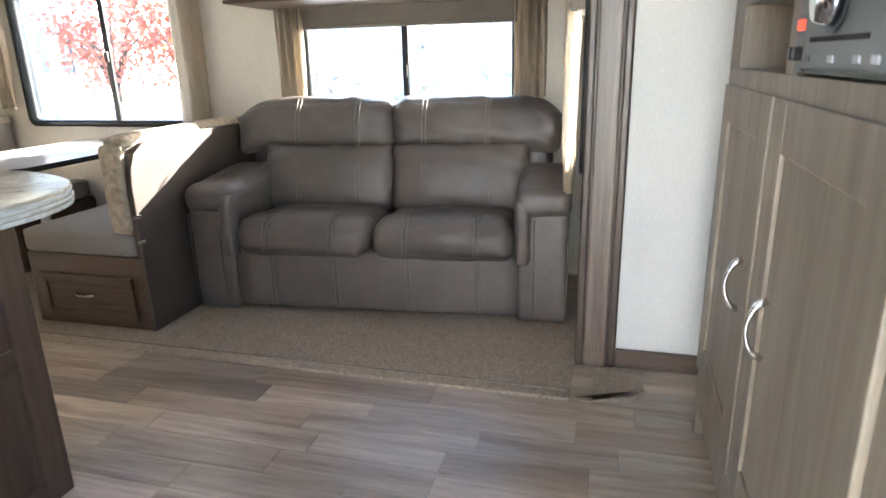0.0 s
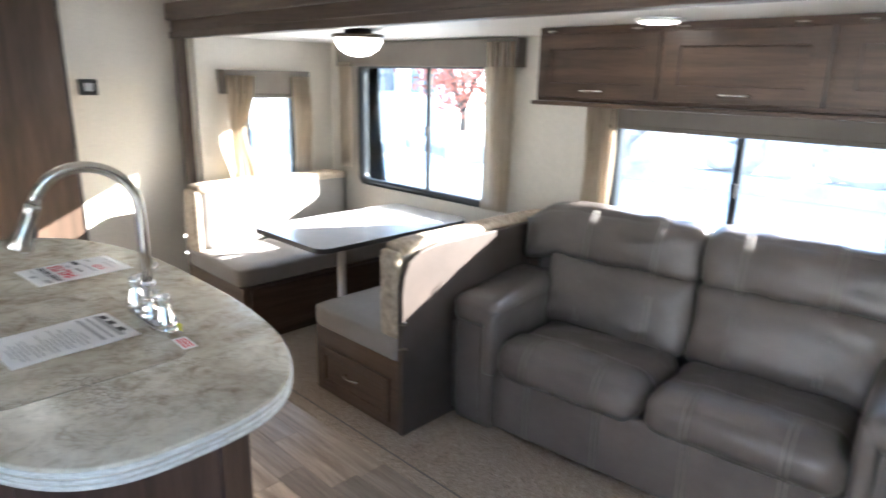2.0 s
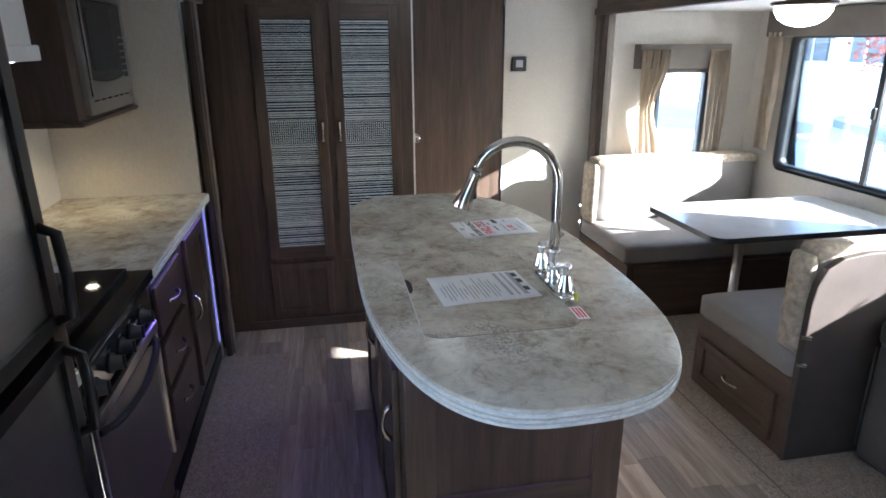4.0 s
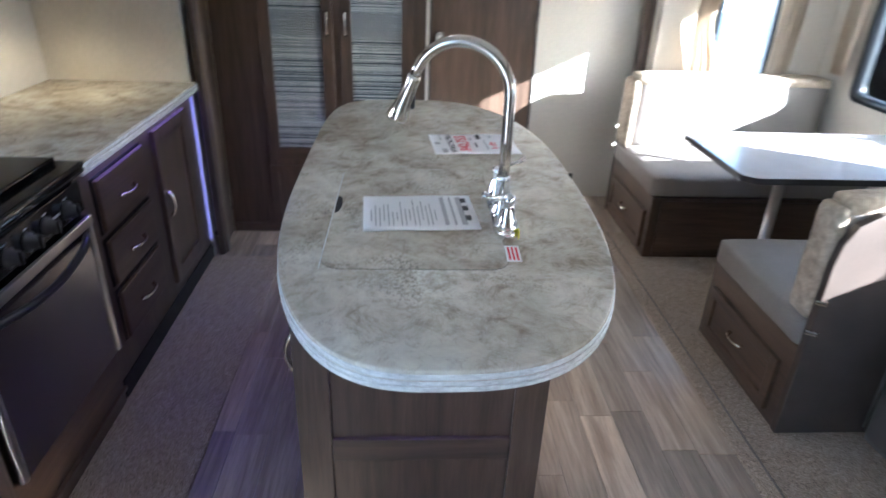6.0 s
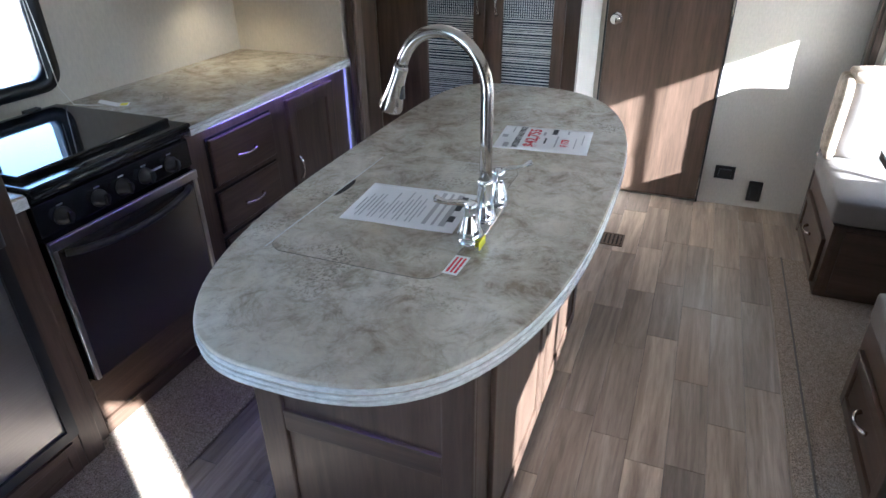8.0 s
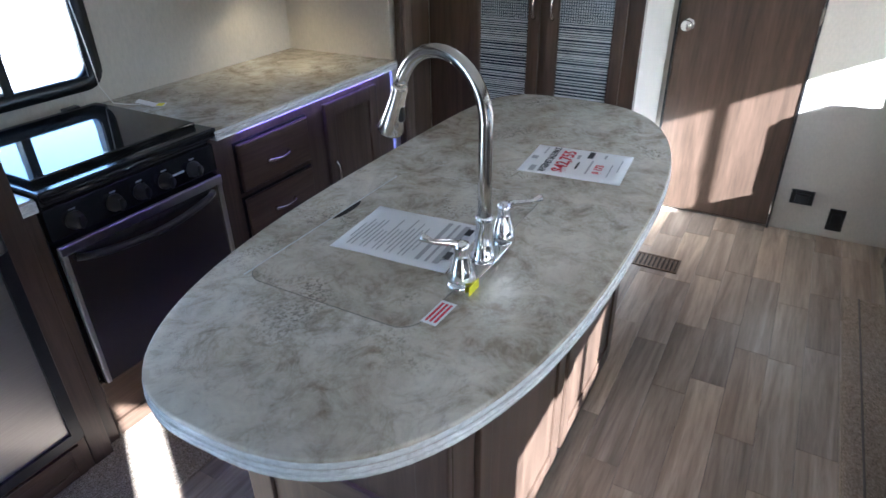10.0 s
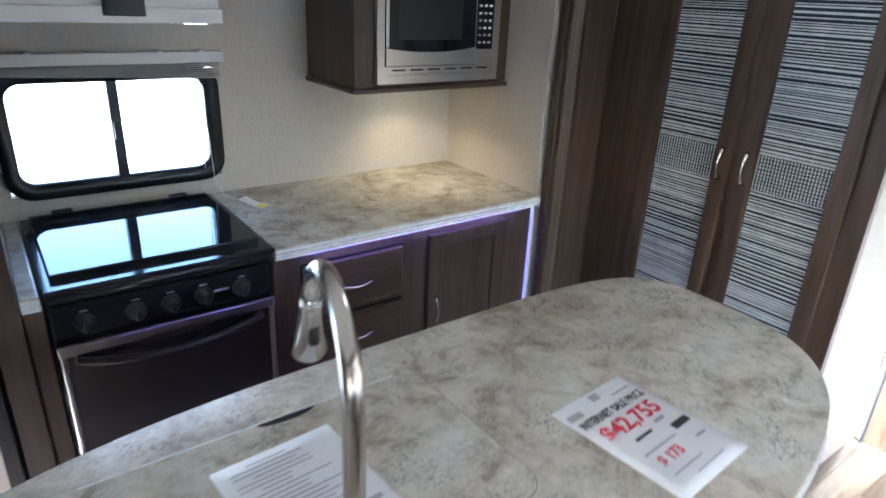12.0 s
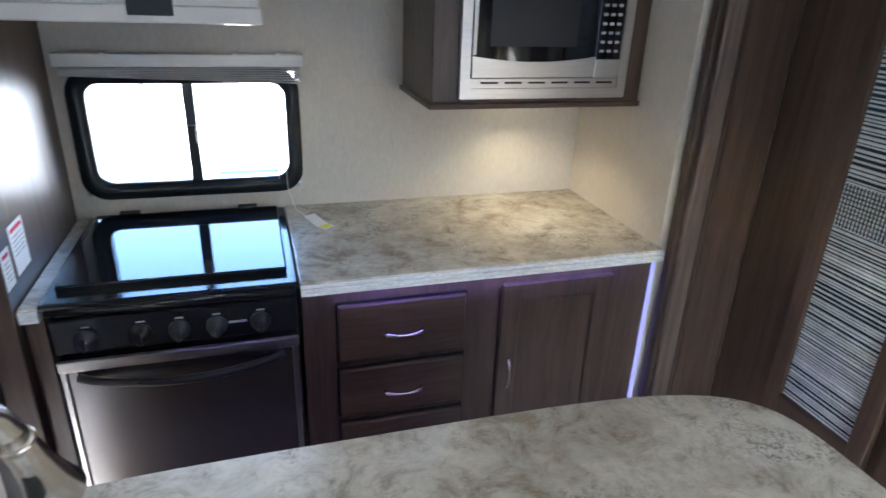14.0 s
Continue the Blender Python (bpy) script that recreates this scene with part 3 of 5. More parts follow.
for n_d, (a, b) in enumerate(((0.28, 0.632), (0.668, 1.02))):
    st, f0, f1 = 0.055, CX + 0.001, CX + 0.023
    dr = part("closet_door", box(CX + 0.001, CX + 0.005, a + st - 0.003, b - st + 0.003, 0.482, 1.668, 0), M_NAVY, cl, "smoked panel door with pale slats")
    for r in ((a, a + st), (b - st, b)):
        part("stile", box(f0, f1, *r, 0.42, 1.735, 0.004), M_WOOD, dr)
    for r in ((0.42, 0.485), (1.665, 1.735)):
        part("rail", box(f0, f1 - 0.0008, a + st - 0.002, b - st + 0.002, *r, 0.004), M_WOODY, dr)
    hy = b - 0.026 if n_d == 0 else a + 0.026
    pull(dr, (f1, hy, 1.055), (f1, hy, 1.16), (0.026, 0, 0), M_NICKEL, 0.006)
    z = 0.4875
    while z < 1.655:
        band = 1.04 < z < 1.165 or 0.60 < z < 0.625
        fat = slat_rng.choice((0.0075, 0.009) if band else (0.003, 0.004, 0.0055, 0.0075))
        part("slat", box(CX + 0.004, CX + 0.0085, a + st - 0.002, b - st + 0.002, z, z + fat, 0.0), M_SLATL, dr)
        z += fat + (slat_rng.uniform(0.003, 0.004) if band else slat_rng.choice((0.0035, 0.0045, 0.006, 0.0095)))
    for k in range(22):
        yy = a + st + 0.008 + k * (b - a - 2 * st - 0.016) / 21
        part("dash", box(CX + 0.004, CX + 0.0093, yy - 0.0022, yy + 0.0022, 1.045, 1.165, 0), M_NAVY, dr)
dd = thing("door_1", (WEST, 1.43, 0), "closed dark wood-grain bedroom door", "door", "", "structure")
part("door_leaf", box(WEST + 0.002, WEST + 0.024, 1.13, 1.735, 0.012, 1.925, 0.003), M_WOOD, dd)
part("knob", rod([(WEST + 0.024, 1.18, 0.977), (WEST + 0.03, 1.18, 0.977), (WEST + 0.031, 1.18, 0.977), (WEST + 0.045, 1.18, 0.977), (WEST + 0.052, 1.18, 0.977), (WEST + 0.075, 1.18, 0.977), (WEST + 0.082, 1.18, 0.977)], 0.02, 20, [0.03, 0.03, 0.012, 0.012, 0.025, 0.027, 0.016]), M_CHROME, dd, "chrome door knob", True)
part("edge_strip", box(WEST + 0.001, WEST + 0.03, 1.7355, 1.745, 0.0, 1.94, 0.002), M_BLACK, dd)
part("edge_strip", box(WEST + 0.001, WEST + 0.03, 1.12, 1.1295, 0.0, 1.94, 0.002), M_WINF, dd)
for z in (0.12, 1.05, 1.8):
    part("hinge", rod([(WEST + 0.034, 1.735, z - 0.035), (WEST + 0.034, 1.735, z + 0.035)], 0.005, 10), M_NICKEL, dd)
ts = thing("thermostat", (WEST, 1.85, 1.42), "small black square thermostat on the wall", "thermostat")
part("case", box(WEST, WEST + 0.022, 1.80, 1.895, 1.378, 1.465, 0.006, 3), M_BLACK, ts)
part("dial", box(WEST + 0.021, WEST + 0.025, 1.825, 1.87, 1.40, 1.445, 0.002), M_GREY, ts)
for y, z, tall in ((1.86, 0.19, False), (2.03, 0.10, True)):
    o = thing("outlet", (WEST, y, z), "black wall outlet near the floor", "outlet", "wall outlets")
    w, h = (0.036, 0.058) if tall else (0.052, 0.038)
    part("plate", box(WEST, WEST + 0.007, y - w, y + w, z - h, z + h, 0.003), M_BLACK, o)
    part("socket", box(WEST + 0.007, WEST + (0.012 if tall else 0.03), y - w * 0.6, y + w * 0.6, z - h * 0.6, z + h * 0.6, 0.003), M_BLACK, o)
vt = thing("floor_vent", (-3.4, 1.27, 0), "brown slotted floor register in the planks", "vent")
part("frame", boxes([(-3.46, -3.33, 1.12, 1.13, 0.0, 0.006), (-3.46, -3.33, 1.41, 1.42, 0.0, 0.006), (-3.46, -3.45, 1.13, 1.41, 0.0, 0.006), (-3.34, -3.33, 1.13, 1.41, 0.0, 0.006)], 0.001), M_BRONZE, vt)
part("backing", box(-3.45, -3.34, 1.13, 1.41, 0.0, 0.0015, 0), M_DARK, vt)
for k in range(14):
    part("slat", box(-3.45, -3.34, 1.133 + k * 0.02, 1.143 + k * 0.02, 0.0015, 0.005, 0.001), M_BRONZE, vt)

# ---- dinette ----
def bench(name, x_back, x_front, y0, y1, label, drawer_label, back=0.135):
    """A dinette bench: box with a drawer in its aisle end, seat pad, back pad, side panel."""
    s = 1 if x_front > x_back else -1
    xb = x_back + s * 0.03
    th = thing(name, ((x_back + x_front) / 2, y0, 0), label, "bench")
    part("base", box(xb, x_front, y0 + 0.02, y1, 0.0, 0.345, 0.004), M_WOOD, th)
    part("side_rail", box(x_front, x_front + s * 0.012, y0 + 0.05, y1, 0.03, 0.33, 0.003), M_WOODY, th)
    a, b = min(xb, x_front), max(xb, x_front)
    part("face_frame", box(a, b, y0 + 0.004, y0 + 0.021, 0.0, 0.345, 0.003), M_WOODX, th)
    dr = leaf("drawer", M_WOODX, th, drawer_label, "y", y0 + 0.004, -1, a + 0.05, b - 0.05, 0.045, 0.255, 0.042, 0.018)
    m = (a + b) / 2
    pull(dr, (m - 0.05, y0 - 0.014, 0.165), (m + 0.05, y0 - 0.014, 0.165), (0, -0.024, 0))
    part("seat_cushion", pad(a + 0.006, b + 0.004, y0 - 0.012, y1 - 0.01, 0.345, 0.46, 0.026, (0, 0.0, 0.012), 12, 0.003), M_CUSH, th, "grey fabric seat cushion", True)
    x1, x2 = x_back + s * 0.034, x_back + s * back
    part("back_cushion", pad(min(x1, x2), max(x1, x2), y0 + 0.03, y1 - 0.02, 0.455, 0.845, 0.035, (0.012, 0.0, 0.006), 14, 0.004), M_CUSH, th, "grey fabric back cushion", True)
    part("back_end", pad(min(x1, x2) - 0.003, max(x1, x2) + 0.003, y0 - 0.012, y0 + 0.034, 0.45, 0.83, 0.022, (0, 0.006, 0), 10, 0.003), M_PATT, th, "mottled tan fabric end", True)
    part("back_top", pad(min(x1, x2) - 0.003, max(x1, x2) + 0.003, y0 + 0.02, y1 - 0.02, 0.80, 0.862, 0.026, (0, 0, 0.008), 12, 0.003), M_PATT, th, "mottled tan fabric roll", True)
    prof = [(y0, 0.0), (y1, 0.0), (y1, 0.835), (y0 + 0.2, 0.84), (y0 + 0.1, 0.825), (y0 + 0.04, 0.79), (y0 + 0.01, 0.73), (y0, 0.66)]
    bm = outline(prof, x_back, x_back + s * 0.03, 0.004, 2)
    for v in bm.verts:
        v.co = (v.co.z, v.co.x, v.co.y)
    part("side_panel", bm, M_PANEL, th, "dark vinyl side panel")
    for z in (0.42, 0.53):
        part("clip", rod([(x_back - s * 0.004, y0 + 0.02, z), (x_back + s * 0.012, y0 - 0.006, z)], 0.009, 10), M_CHROME, th)
    return th


bench("dinette_bench", -1.845, -2.48, 2.265, BACK - 0.005, "grey dinette bench with sunlit dark side panel", "wooden drawer front with nickel pull")
bench("dinette_bench", SWEST + 0.012, -3.165, 2.245, BACK - 0.005, "grey dinette bench under the small window", "wooden drawer front with nickel pull", 0.19)
tb = thing("dinette_table", (-2.78, 2.82, 0), "grey laminate dinette table on two chrome legs", "table")
part("tabletop", outline(round_rect(-3.10, -2.455, 2.29, 3.34, 0.07), 0.69, 0.716, 0.003), M_TABLE, tb)
part("edge_band", ring("x", 0.6895, 0.7135, (2.2875, 3.3425, -3.1025, -2.4525), 0.004, 0.072), M_BLACK, tb)
for o in [c for c in tb.children if c.name.startswith("edge_band")]:
    o.data.transform(Matrix.Translation(-ORIGIN[tb.name]) @ Matrix(((0, 0, 1, 0), (0, 1, 0, 0), (1, 0, 0, 0), (0, 0, 0, 1))) @ Matrix.Translation(ORIGIN[tb.name]))
for y in (2.56, 3.10):
    part("leg", lathe(-2.66, y, [(0.075, 0.010), (0.075, 0.02), (0.032, 0.05), (0.026, 0.06), (0.026, 0.30), (0.029, 0.305), (0.029, 0.33), (0.022, 0.335), (0.022, 0.66), (0.05, 0.675), (0.06, 0.69)], 24), M_STEEL, tb, "brushed steel table leg", True)

# ---- sofa ----
W, D = 1.745, 0.70
so = thing("sofa", (-0.955, 2.625, 0.01), "two-seat grey-brown leatherette sofa with pale stitching", "sofa", rz=5.2, local=True)
h = W / 2
AW = 0.225
part("skirt", pad(-h + AW - 0.02, h - AW + 0.02, 0.012, D - 0.1, 0.02, 0.31, 0.02, (0, 0.006, 0), 12, 0.003), M_LEATHER, so, "", True)


def ease(a, b, x):
    t = max(0.0, min(1.0, (x - a) / (b - a)))
    return t * t * (3 - 2 * t)


inner = h - AW
for s in (-1, 1):
    a, b = sorted((s * h, s * (h - AW)))
    part("arm", pad(a + 0.004, b - 0.004, 0.006, D - 0.12, 0.0, 0.545, 0.025, (0.004, 0.004, 0), 12, 0.002), M_LEATHER, so, "", True)
    bm = pad(a - 0.004, b + 0.004, -0.014, D - 0.14, 0.475, 0.60, 0.045, (0, 0.008, 0.014), 20, 0.005)
    for v in bm.verts:
        v.co.z += 0.025 * ease(0.1, 0.5, v.co.y)
    part("arm_pad", bm, M_LEATHER, so, "", True)
    a, b = sorted((s * inner - s * 0.008, s * (inner + 0.062)))
    part("arm_roll", pad(a, b, -0.016, D - 0.2, 0.265, 0.565, 0.026, (0.006, 0.006, 0), 16, 0.004), M_LEATHER, so, "", True)
    for d in (0.074, AW - 0.008):
        x = s * (inner + d)
        part("piping", rod([(x, 0.003, 0.05), (x, 0.001, 0.25), (x, 0.003, 0.47)], 0.0035, 8), M_LEATHER, so, "", True)
    part("foot", rod([(s * (h - 0.09), 0.07, -0.01), (s * (h - 0.09), 0.07, 0.03)], 0.03, 14), M_BLACK, so)
for s in (-1, 1):
    a, b = sorted((s * 0.004, s * (inner - 0.004)))
    bm = pad(a, b, -0.03, 0.48, 0.275, 0.448, 0.07, (0.0, 0.012, 0.022), 26, 0.008)
    for v in bm.verts:
        if v.co.z > 0.36:
            v.co.z -= 0.026 * ease(0.12, 0.19, v.co.y)
    part("seat_cushion", bm, M_LEATHER, so, "", True)
    bm = pad(a - 0.004 - 0.03 * (s < 0), b + 0.004 + 0.03 * (s > 0), 0.400, 0.58, 0.40, 0.735, 0.045, (0.0, 0.036, 0.0), 24, 0.009)
    for v in bm.verts:
        q = ease(inner * 0.72, inner, abs(v.co.x))
        v.co.y += 0.22 * (v.co.z - 0.42) + 0.006 * q * math.sin(70 * v.co.z + 25 * abs(v.co.x))
    part("lumbar_cushion", bm, M_LEATHER, so, "", True)
    a2, b2 = sorted((-s * 0.004, s * (h - 0.04)))
    bm = pad(a2, b2, 0.40, 0.575, 0.69, 0.93, 0.06, (0.0, 0.030, 0.008), 28, 0.011)
    for v in bm.verts:
        q = ease(inner * 0.93, h - 0.02, abs(v.co.x))
        v.co.z += 0.012 - 0.06 * q * q * ease(0.82, 0.93, v.co.z) - 0.03 * q * (1 - ease(0.69, 0.80, v.co.z))
        v.co.y += 0.24 * (v.co.z - 0.42) - 0.02 * q + 0.006 * q * math.sin(60 * abs(v.co.x) + 55 * v.co.z)
    part("head_cushion", bm, M_LEATHER, so, "", True)
    for f in (0.26, 0.74):
        x = s * inner * f
        for d in (-0.010, 0.010):
            seat = [(x + d, -0.043 - 0.0115 * math.sin(math.pi * f), 0.315), (x + d, -0.044 - 0.0115 * math.sin(math.pi * f), 0.37), (x + d, -0.026, 0.425), (x + d, 0.02, 0.459), (x + d, 0.10, 0.466)]
            part("stitching", rod(seat, 0.0030, 6), M_SEAM, so, "pale double stitching", True)
            part("stitching", rod([(x + d, 0.004, 0.03), (x + d, 0.0015, 0.16), (x + d, 0.004, 0.29)], 0.0030, 6), M_SEAM, so, "", True)
            part("stitching", rod([(x + d, 0.376 + 0.22 * (z - 0.42), z) for z in (0.46, 0.52, 0.58, 0.64)], 0.003, 6), M_SEAM, so, "", True)
            part("stitching", rod([(x + d, y, z) for y, z in ((0.436, 0.72), (0.430, 0.765), (0.440, 0.82), (0.466, 0.89), (0.52, 0.945))], 0.0030, 6), M_SEAM, so, "", True)
bm = pad(-h + 0.08, h - 0.08, 0.50, 0.57, 0.56, 0.90, 0.03, n=10)
for v in bm.verts:
    v.co.y += 0.24 * (v.co.z - 0.42)
part("back_panel", bm, M_LEATHER, so, "", True)
part("back_frame", box(-h + 0.1, h - 0.1, D - 0.15, D - 0.09, 0.02, 0.70, 0.02, 3), M_LEATHER, so)

# ---- overhead cabinets and light fittings in the slide-out ----
OX0, OX1, OZ0 = -1.76, -0.05, 1.428
oc = thing("overhead_cabinet", (-0.9, 3.1, OZ0), "dark wooden overhead cabinet with three lift doors", "cabinet")
part("body", box(OX0, OX1, 2.985, BACK - 0.002, OZ0, SCEIL - 0.001, 0.003), M_WOODX, oc)
part("bottom_lip", box(OX0 - 0.012, OX1 + 0.012, 2.955, BACK - 0.002, OZ0 - 0.018, OZ0 - 0.0005, 0.006, 3), M_WOODX, oc)
w = (OX1 - OX0) / 3
for k in range(3):
    a = OX0 + k * w + 0.012
    dr = leaf("cabinet_door", M_WOODX, oc, "", "y", 2.985, -1, a, a + w - 0.022, OZ0 + 0.016, SCEIL - 0.03, 0.06, 0.02)
    pull(dr, (a + w / 2 - 0.065, 2.964, OZ0 + 0.045), (a + w / 2 + 0.04, 2.964, OZ0 + 0.045), (0, -0.022, 0))
    for e in (0.12, 0.8):
        part("hinge", rod([(a + w * e - 0.02, 2.962, SCEIL - 0.022), (a + w * e + 0.02, 2.962, SCEIL - 0.022)], 0.006, 10), M_NICKEL, oc)


def dome(x, y, z, r, label):
    th = thing("ceiling_lamp", (x, y, z), label, "lamp")
    part("ring", lathe(x, y, [(r * 0.5, z), (r * 0.55, z - 0.02), (r, z - 0.026), (r * 1.03, z - 0.036), (r * 0.92, z - 0.044), (r * 0.5, z - 0.042)], 40), M_BRONZE, th, "dark bronze rim", True)
    part("shade", lathe(x, y, [(r * 0.9, z - 0.043), (r * 0.88, z - 0.065), (r * 0.74, z - 0.095), (r * 0.45, z - 0.118), (r * 0.12, z - 0.127), (0.004, z - 0.128)], 40), M_BULB, th, "lit frosted glass bowl", True)


dome(-2.56, 2.617, SCEIL, 0.125, "bronze dome ceiling lamp above the dinette")
dl = thing("downlight", (-1.14, 2.9, SCEIL), "thin round white ceiling light", "lamp")
part("rim", lathe(-1.14, 2.82, [(0.055, SCEIL), (0.085, SCEIL - 0.002), (0.085, SCEIL - 0.010), (0.07, SCEIL - 0.014), (0.05, SCEIL - 0.012)], 32), M_WHITE, dl, "", True)
part("diffuser", lathe(-1.14, 2.82, [(0.068, SCEIL - 0.0135), (0.06, SCEIL - 0.019), (0.003, SCEIL - 0.02)], 32), M_BULB, dl, "lit diffuser", True)
pn = thing("pendant_lamp", (-2.66, 0.99, CEIL), "small frosted pendant lamp over the island", "lamp")
part("canopy", lathe(-2.66, 0.99, [(0.06, CEIL), (0.058, CEIL - 0.015), (0.02, CEIL - 0.022)], 24), M_NICKEL, pn, "", True)
part("stem", rod([(-2.66, 0.99, CEIL - 0.02), (-2.66, 0.99, CEIL - 0.12)], 0.006, 10), M_NICKEL, pn)
part("shade", lathe(-2.66, 0.99, [(0.03, 1.915), (0.046, 1.90), (0.058, 1.82), (0.066, 1.75), (0.062, 1.748), (0.02, 1.76)], 32), M_BULB, pn, "lit frosted glass shade", True)

# ---- window dressings ----
def valance(axis, w, s, u0, u1, v0, v1, roll_v, label):
    th = thing("roller_shade", on_plane(axis, w, (u0 + u1) / 2, v0), label, "shade", "roller shades")

    def slab(a, b, c, d, e, f, bev):
        return box(*((w + s * e, w + s * f, a, b) if axis == "x" else (a, b, w + s * e, w + s * f)), c, d, bev)
    part("valance_board", slab(u0, u1, v0, v1, 0.045, 0.075, 0.004), M_SHADE, th)
    for a in (u0, u1 - 0.014):
        part("return", slab(a, a + 0.014, v0, v1, 0.0, 0.0445, 0.002), M_SHADE, th)
    if roll_v < v0:
        part("shade_cloth", slab(u0 + 0.05, u1 - 0.05, roll_v, v0 + 0.03, 0.03, 0.034, 0.0), M_SHADE, th)
        part("bottom_bar", slab(u0 + 0.05, u1 - 0.05, roll_v - 0.014, roll_v + 0.006, 0.025, 0.039, 0.004), M_SHADE, th)
    return th


valance("y", BACK, -1, -3.70, -2.14, 1.575, 1.72, 1.585, "taupe fabric valance above the dinette window")
valance("y", BACK, -1, -1.66, -0.36, 1.405, 1.427, 1.315, "taupe roller shade drawn part way down")
valance("x", SWEST, 1, 2.54, 3.16, 1.39, 1.535, 1.375, "taupe fabric valance above the small window")
valance("x", SEAST, -1, 2.52, 3.12, 1.29, 1.41, 1.29, "taupe fabric valance on the end window")
curtain("y", BACK - 0.06, -3.69, -3.56, 0.90, 1.60, 3, "gathered tan curtain beside the dinette window")
curtain("y", BACK - 0.075, -2.36, -2.16, 0.80, 1.70, 4, "gathered tan curtain beside the dinette window", 0.02)
curtain("y", BACK - 0.05, -1.72, -1.56, 0.90, 1.42, 4, "gathered tan curtain beside the sofa window", 0.02)
curtain("y", BACK - 0.05, -0.43, -0.27, 0.945, 1.42, 4, "gathered tan curtain beside the sofa window", 0.02)
curtain("x", SWEST + 0.09, 2.55, 2.74, 0.86, 1.50, 4, "tan curtain gathered by a tie", 0.018, 0.45)
curtain("x", SWEST + 0.09, 3.01, 3.15, 0.86, 1.50, 4, "tan curtain beside the small window", 0.018)
curtain("x", SEAST - 0.07, 2.58, 2.80, 0.62, 1.32, 4, "sunlit tan curtain at the end window", 0.02)
curtain("x", SEAST - 0.09, 2.92, 3.12, 0.60, 1.40, 4, "sunlit tan curtain at the end window", 0.03, 0.3)

# ---- kitchen island ----
IX, IY, IA = -1.985, 1.04, 0.915


def oval(grow=0.0, n=120):
    """The worktop's plan: straighter toward the stove, bowed toward the room, one tight corner."""
    pts = []
    for k in range(n):
        t = 2 * math.pi * k / n
        c, s = math.cos(t), math.sin(t)
        p = (2.95 if c > 0 else 2.45) if s > 0 else (2.6 if c > 0 else 5.0)
        b = 0.436 if s > 0 else 0.352
        r = (abs(c) ** p + abs(s) ** p) ** (-1 / p)
        pts.append((IX + (IA + grow) * r * c, IY + (b + grow) * r * s))
    return pts


isl = thing("kitchen_island", (IX, IY, 0), "dark wooden kitchen island with panelled ends", "island")
BX0, BX1, BY0, BY1 = -2.60, -1.37, 0.755, 1.315
part("body", box(BX0, BX1, BY0, BY1, 0.0, 0.836, 0.004), M_WOOD, isl)
for r in ((BY0, BY0 + 0.075, 0.0, 0.836), (BY1 - 0.075, BY1, 0.0, 0.836)):
    part("stile", box(BX1, BX1 + 0.016, *r, 0.004), M_WOOD, isl)
for z0, z1 in ((0.0, 0.07), (0.40, 0.465), (0.77, 0.836)):
    part("rail", box(BX1, BX1 + 0.0155, BY0 + 0.075, BY1 - 0.075, z0, z1, 0.003), M_WOODY, isl)
for z0, z1 in ((0.07, 0.40), (0.465, 0.77)):
    part("end_panel", box(BX1, BX1 + 0.006, BY0 + 0.075, BY1 - 0.075, z0, z1, 0.0), M_WOOD, isl)
for k in range(2):
    a = BX1 - 0.06 - 0.56 * (k + 1)
    dr = leaf("island_door", M_WOOD, isl, "", "y", BY0, -1, a, a + 0.53, 0.07, 0.78, 0.055, 0.018)
    pull(dr, (a + 0.50, BY0 - 0.018, 0.56), (a + 0.50, BY0 - 0.018, 0.66), (0, -0.024, 0))
for k in range(2):
    a = BX1 - 0.06 - 0.56 * (k + 1)
    leaf("side_frame", M_WOOD, isl, "", "y", BY1, 1, a, a + 0.53, 0.07, 0.78, 0.055, 0.014)
top = thing("island_countertop", (IX, IY, 0.836), "oval stone-pattern laminate island countertop", "countertop")
part("slab", outline(oval(), 0.838, 0.88, 0.004, 2), M_COUNTER, top, "", True)
# beads take the pale colour that has sky reflection painted in
for z0, z1, g in ((0.8375, 0.848, 0.002), (0.850, 0.859, 0.0035), (0.861, 0.873, 0.002)):
    part("edge_bead", outline(oval(g), z0, z1, 0.003, 2), M_EDGESKY, top, "ribbed laminate edge with sky reflection in its pale colour", True)
il = thing("led_strip", (BX1, IY, 0.834), "violet led strip under the island counter edge", "light strip")
part("strip", box(BX1 + 0.020, BX1 + 0.032, BY0 + 0.05, BY1 - 0.05, 0.8335, 0.8372, 0), M_LEDI, il)
part("strip", box(BX0 + 0.05, -1.66, BY0 - 0.034, BY0 - 0.024, 0.8345, 0.8372, 0), M_LEDV, il)
SX0, SX1, SY0, SY1 = -2.03, -1.408, 0.815, 1.215
sc = thing("sink_cover", ((SX0 + SX1) / 2, (SY0 + SY1) / 2, 0.88), "laminate sink cover set flush in the countertop", "sink cover")
part("board", outline(round_rect(SX0, SX1, SY0, SY1, 0.045), 0.8802, 0.8815, 0.0005, 1), M_COUNTER, sc)
bm = ring("x", 0.8795, 0.8812, (SY0 - 0.001, SY1 + 0.001, SX0 - 0.001, SX1 + 0.001), 0.0012, 0.046)
for v in bm.verts:
    v.co = (v.co.z, v.co.y, v.co.x)
part("seam", bm, M_SEAM, sc, "thin brown seam")
part("lifted_edge", box(SX0 + 0.05, SX1 - 0.004, SY0 - 0.002, SY0 + 0.001, 0.8802, 0.8828, 0.0006), M_EDGESKY, sc, "pale raised edge")
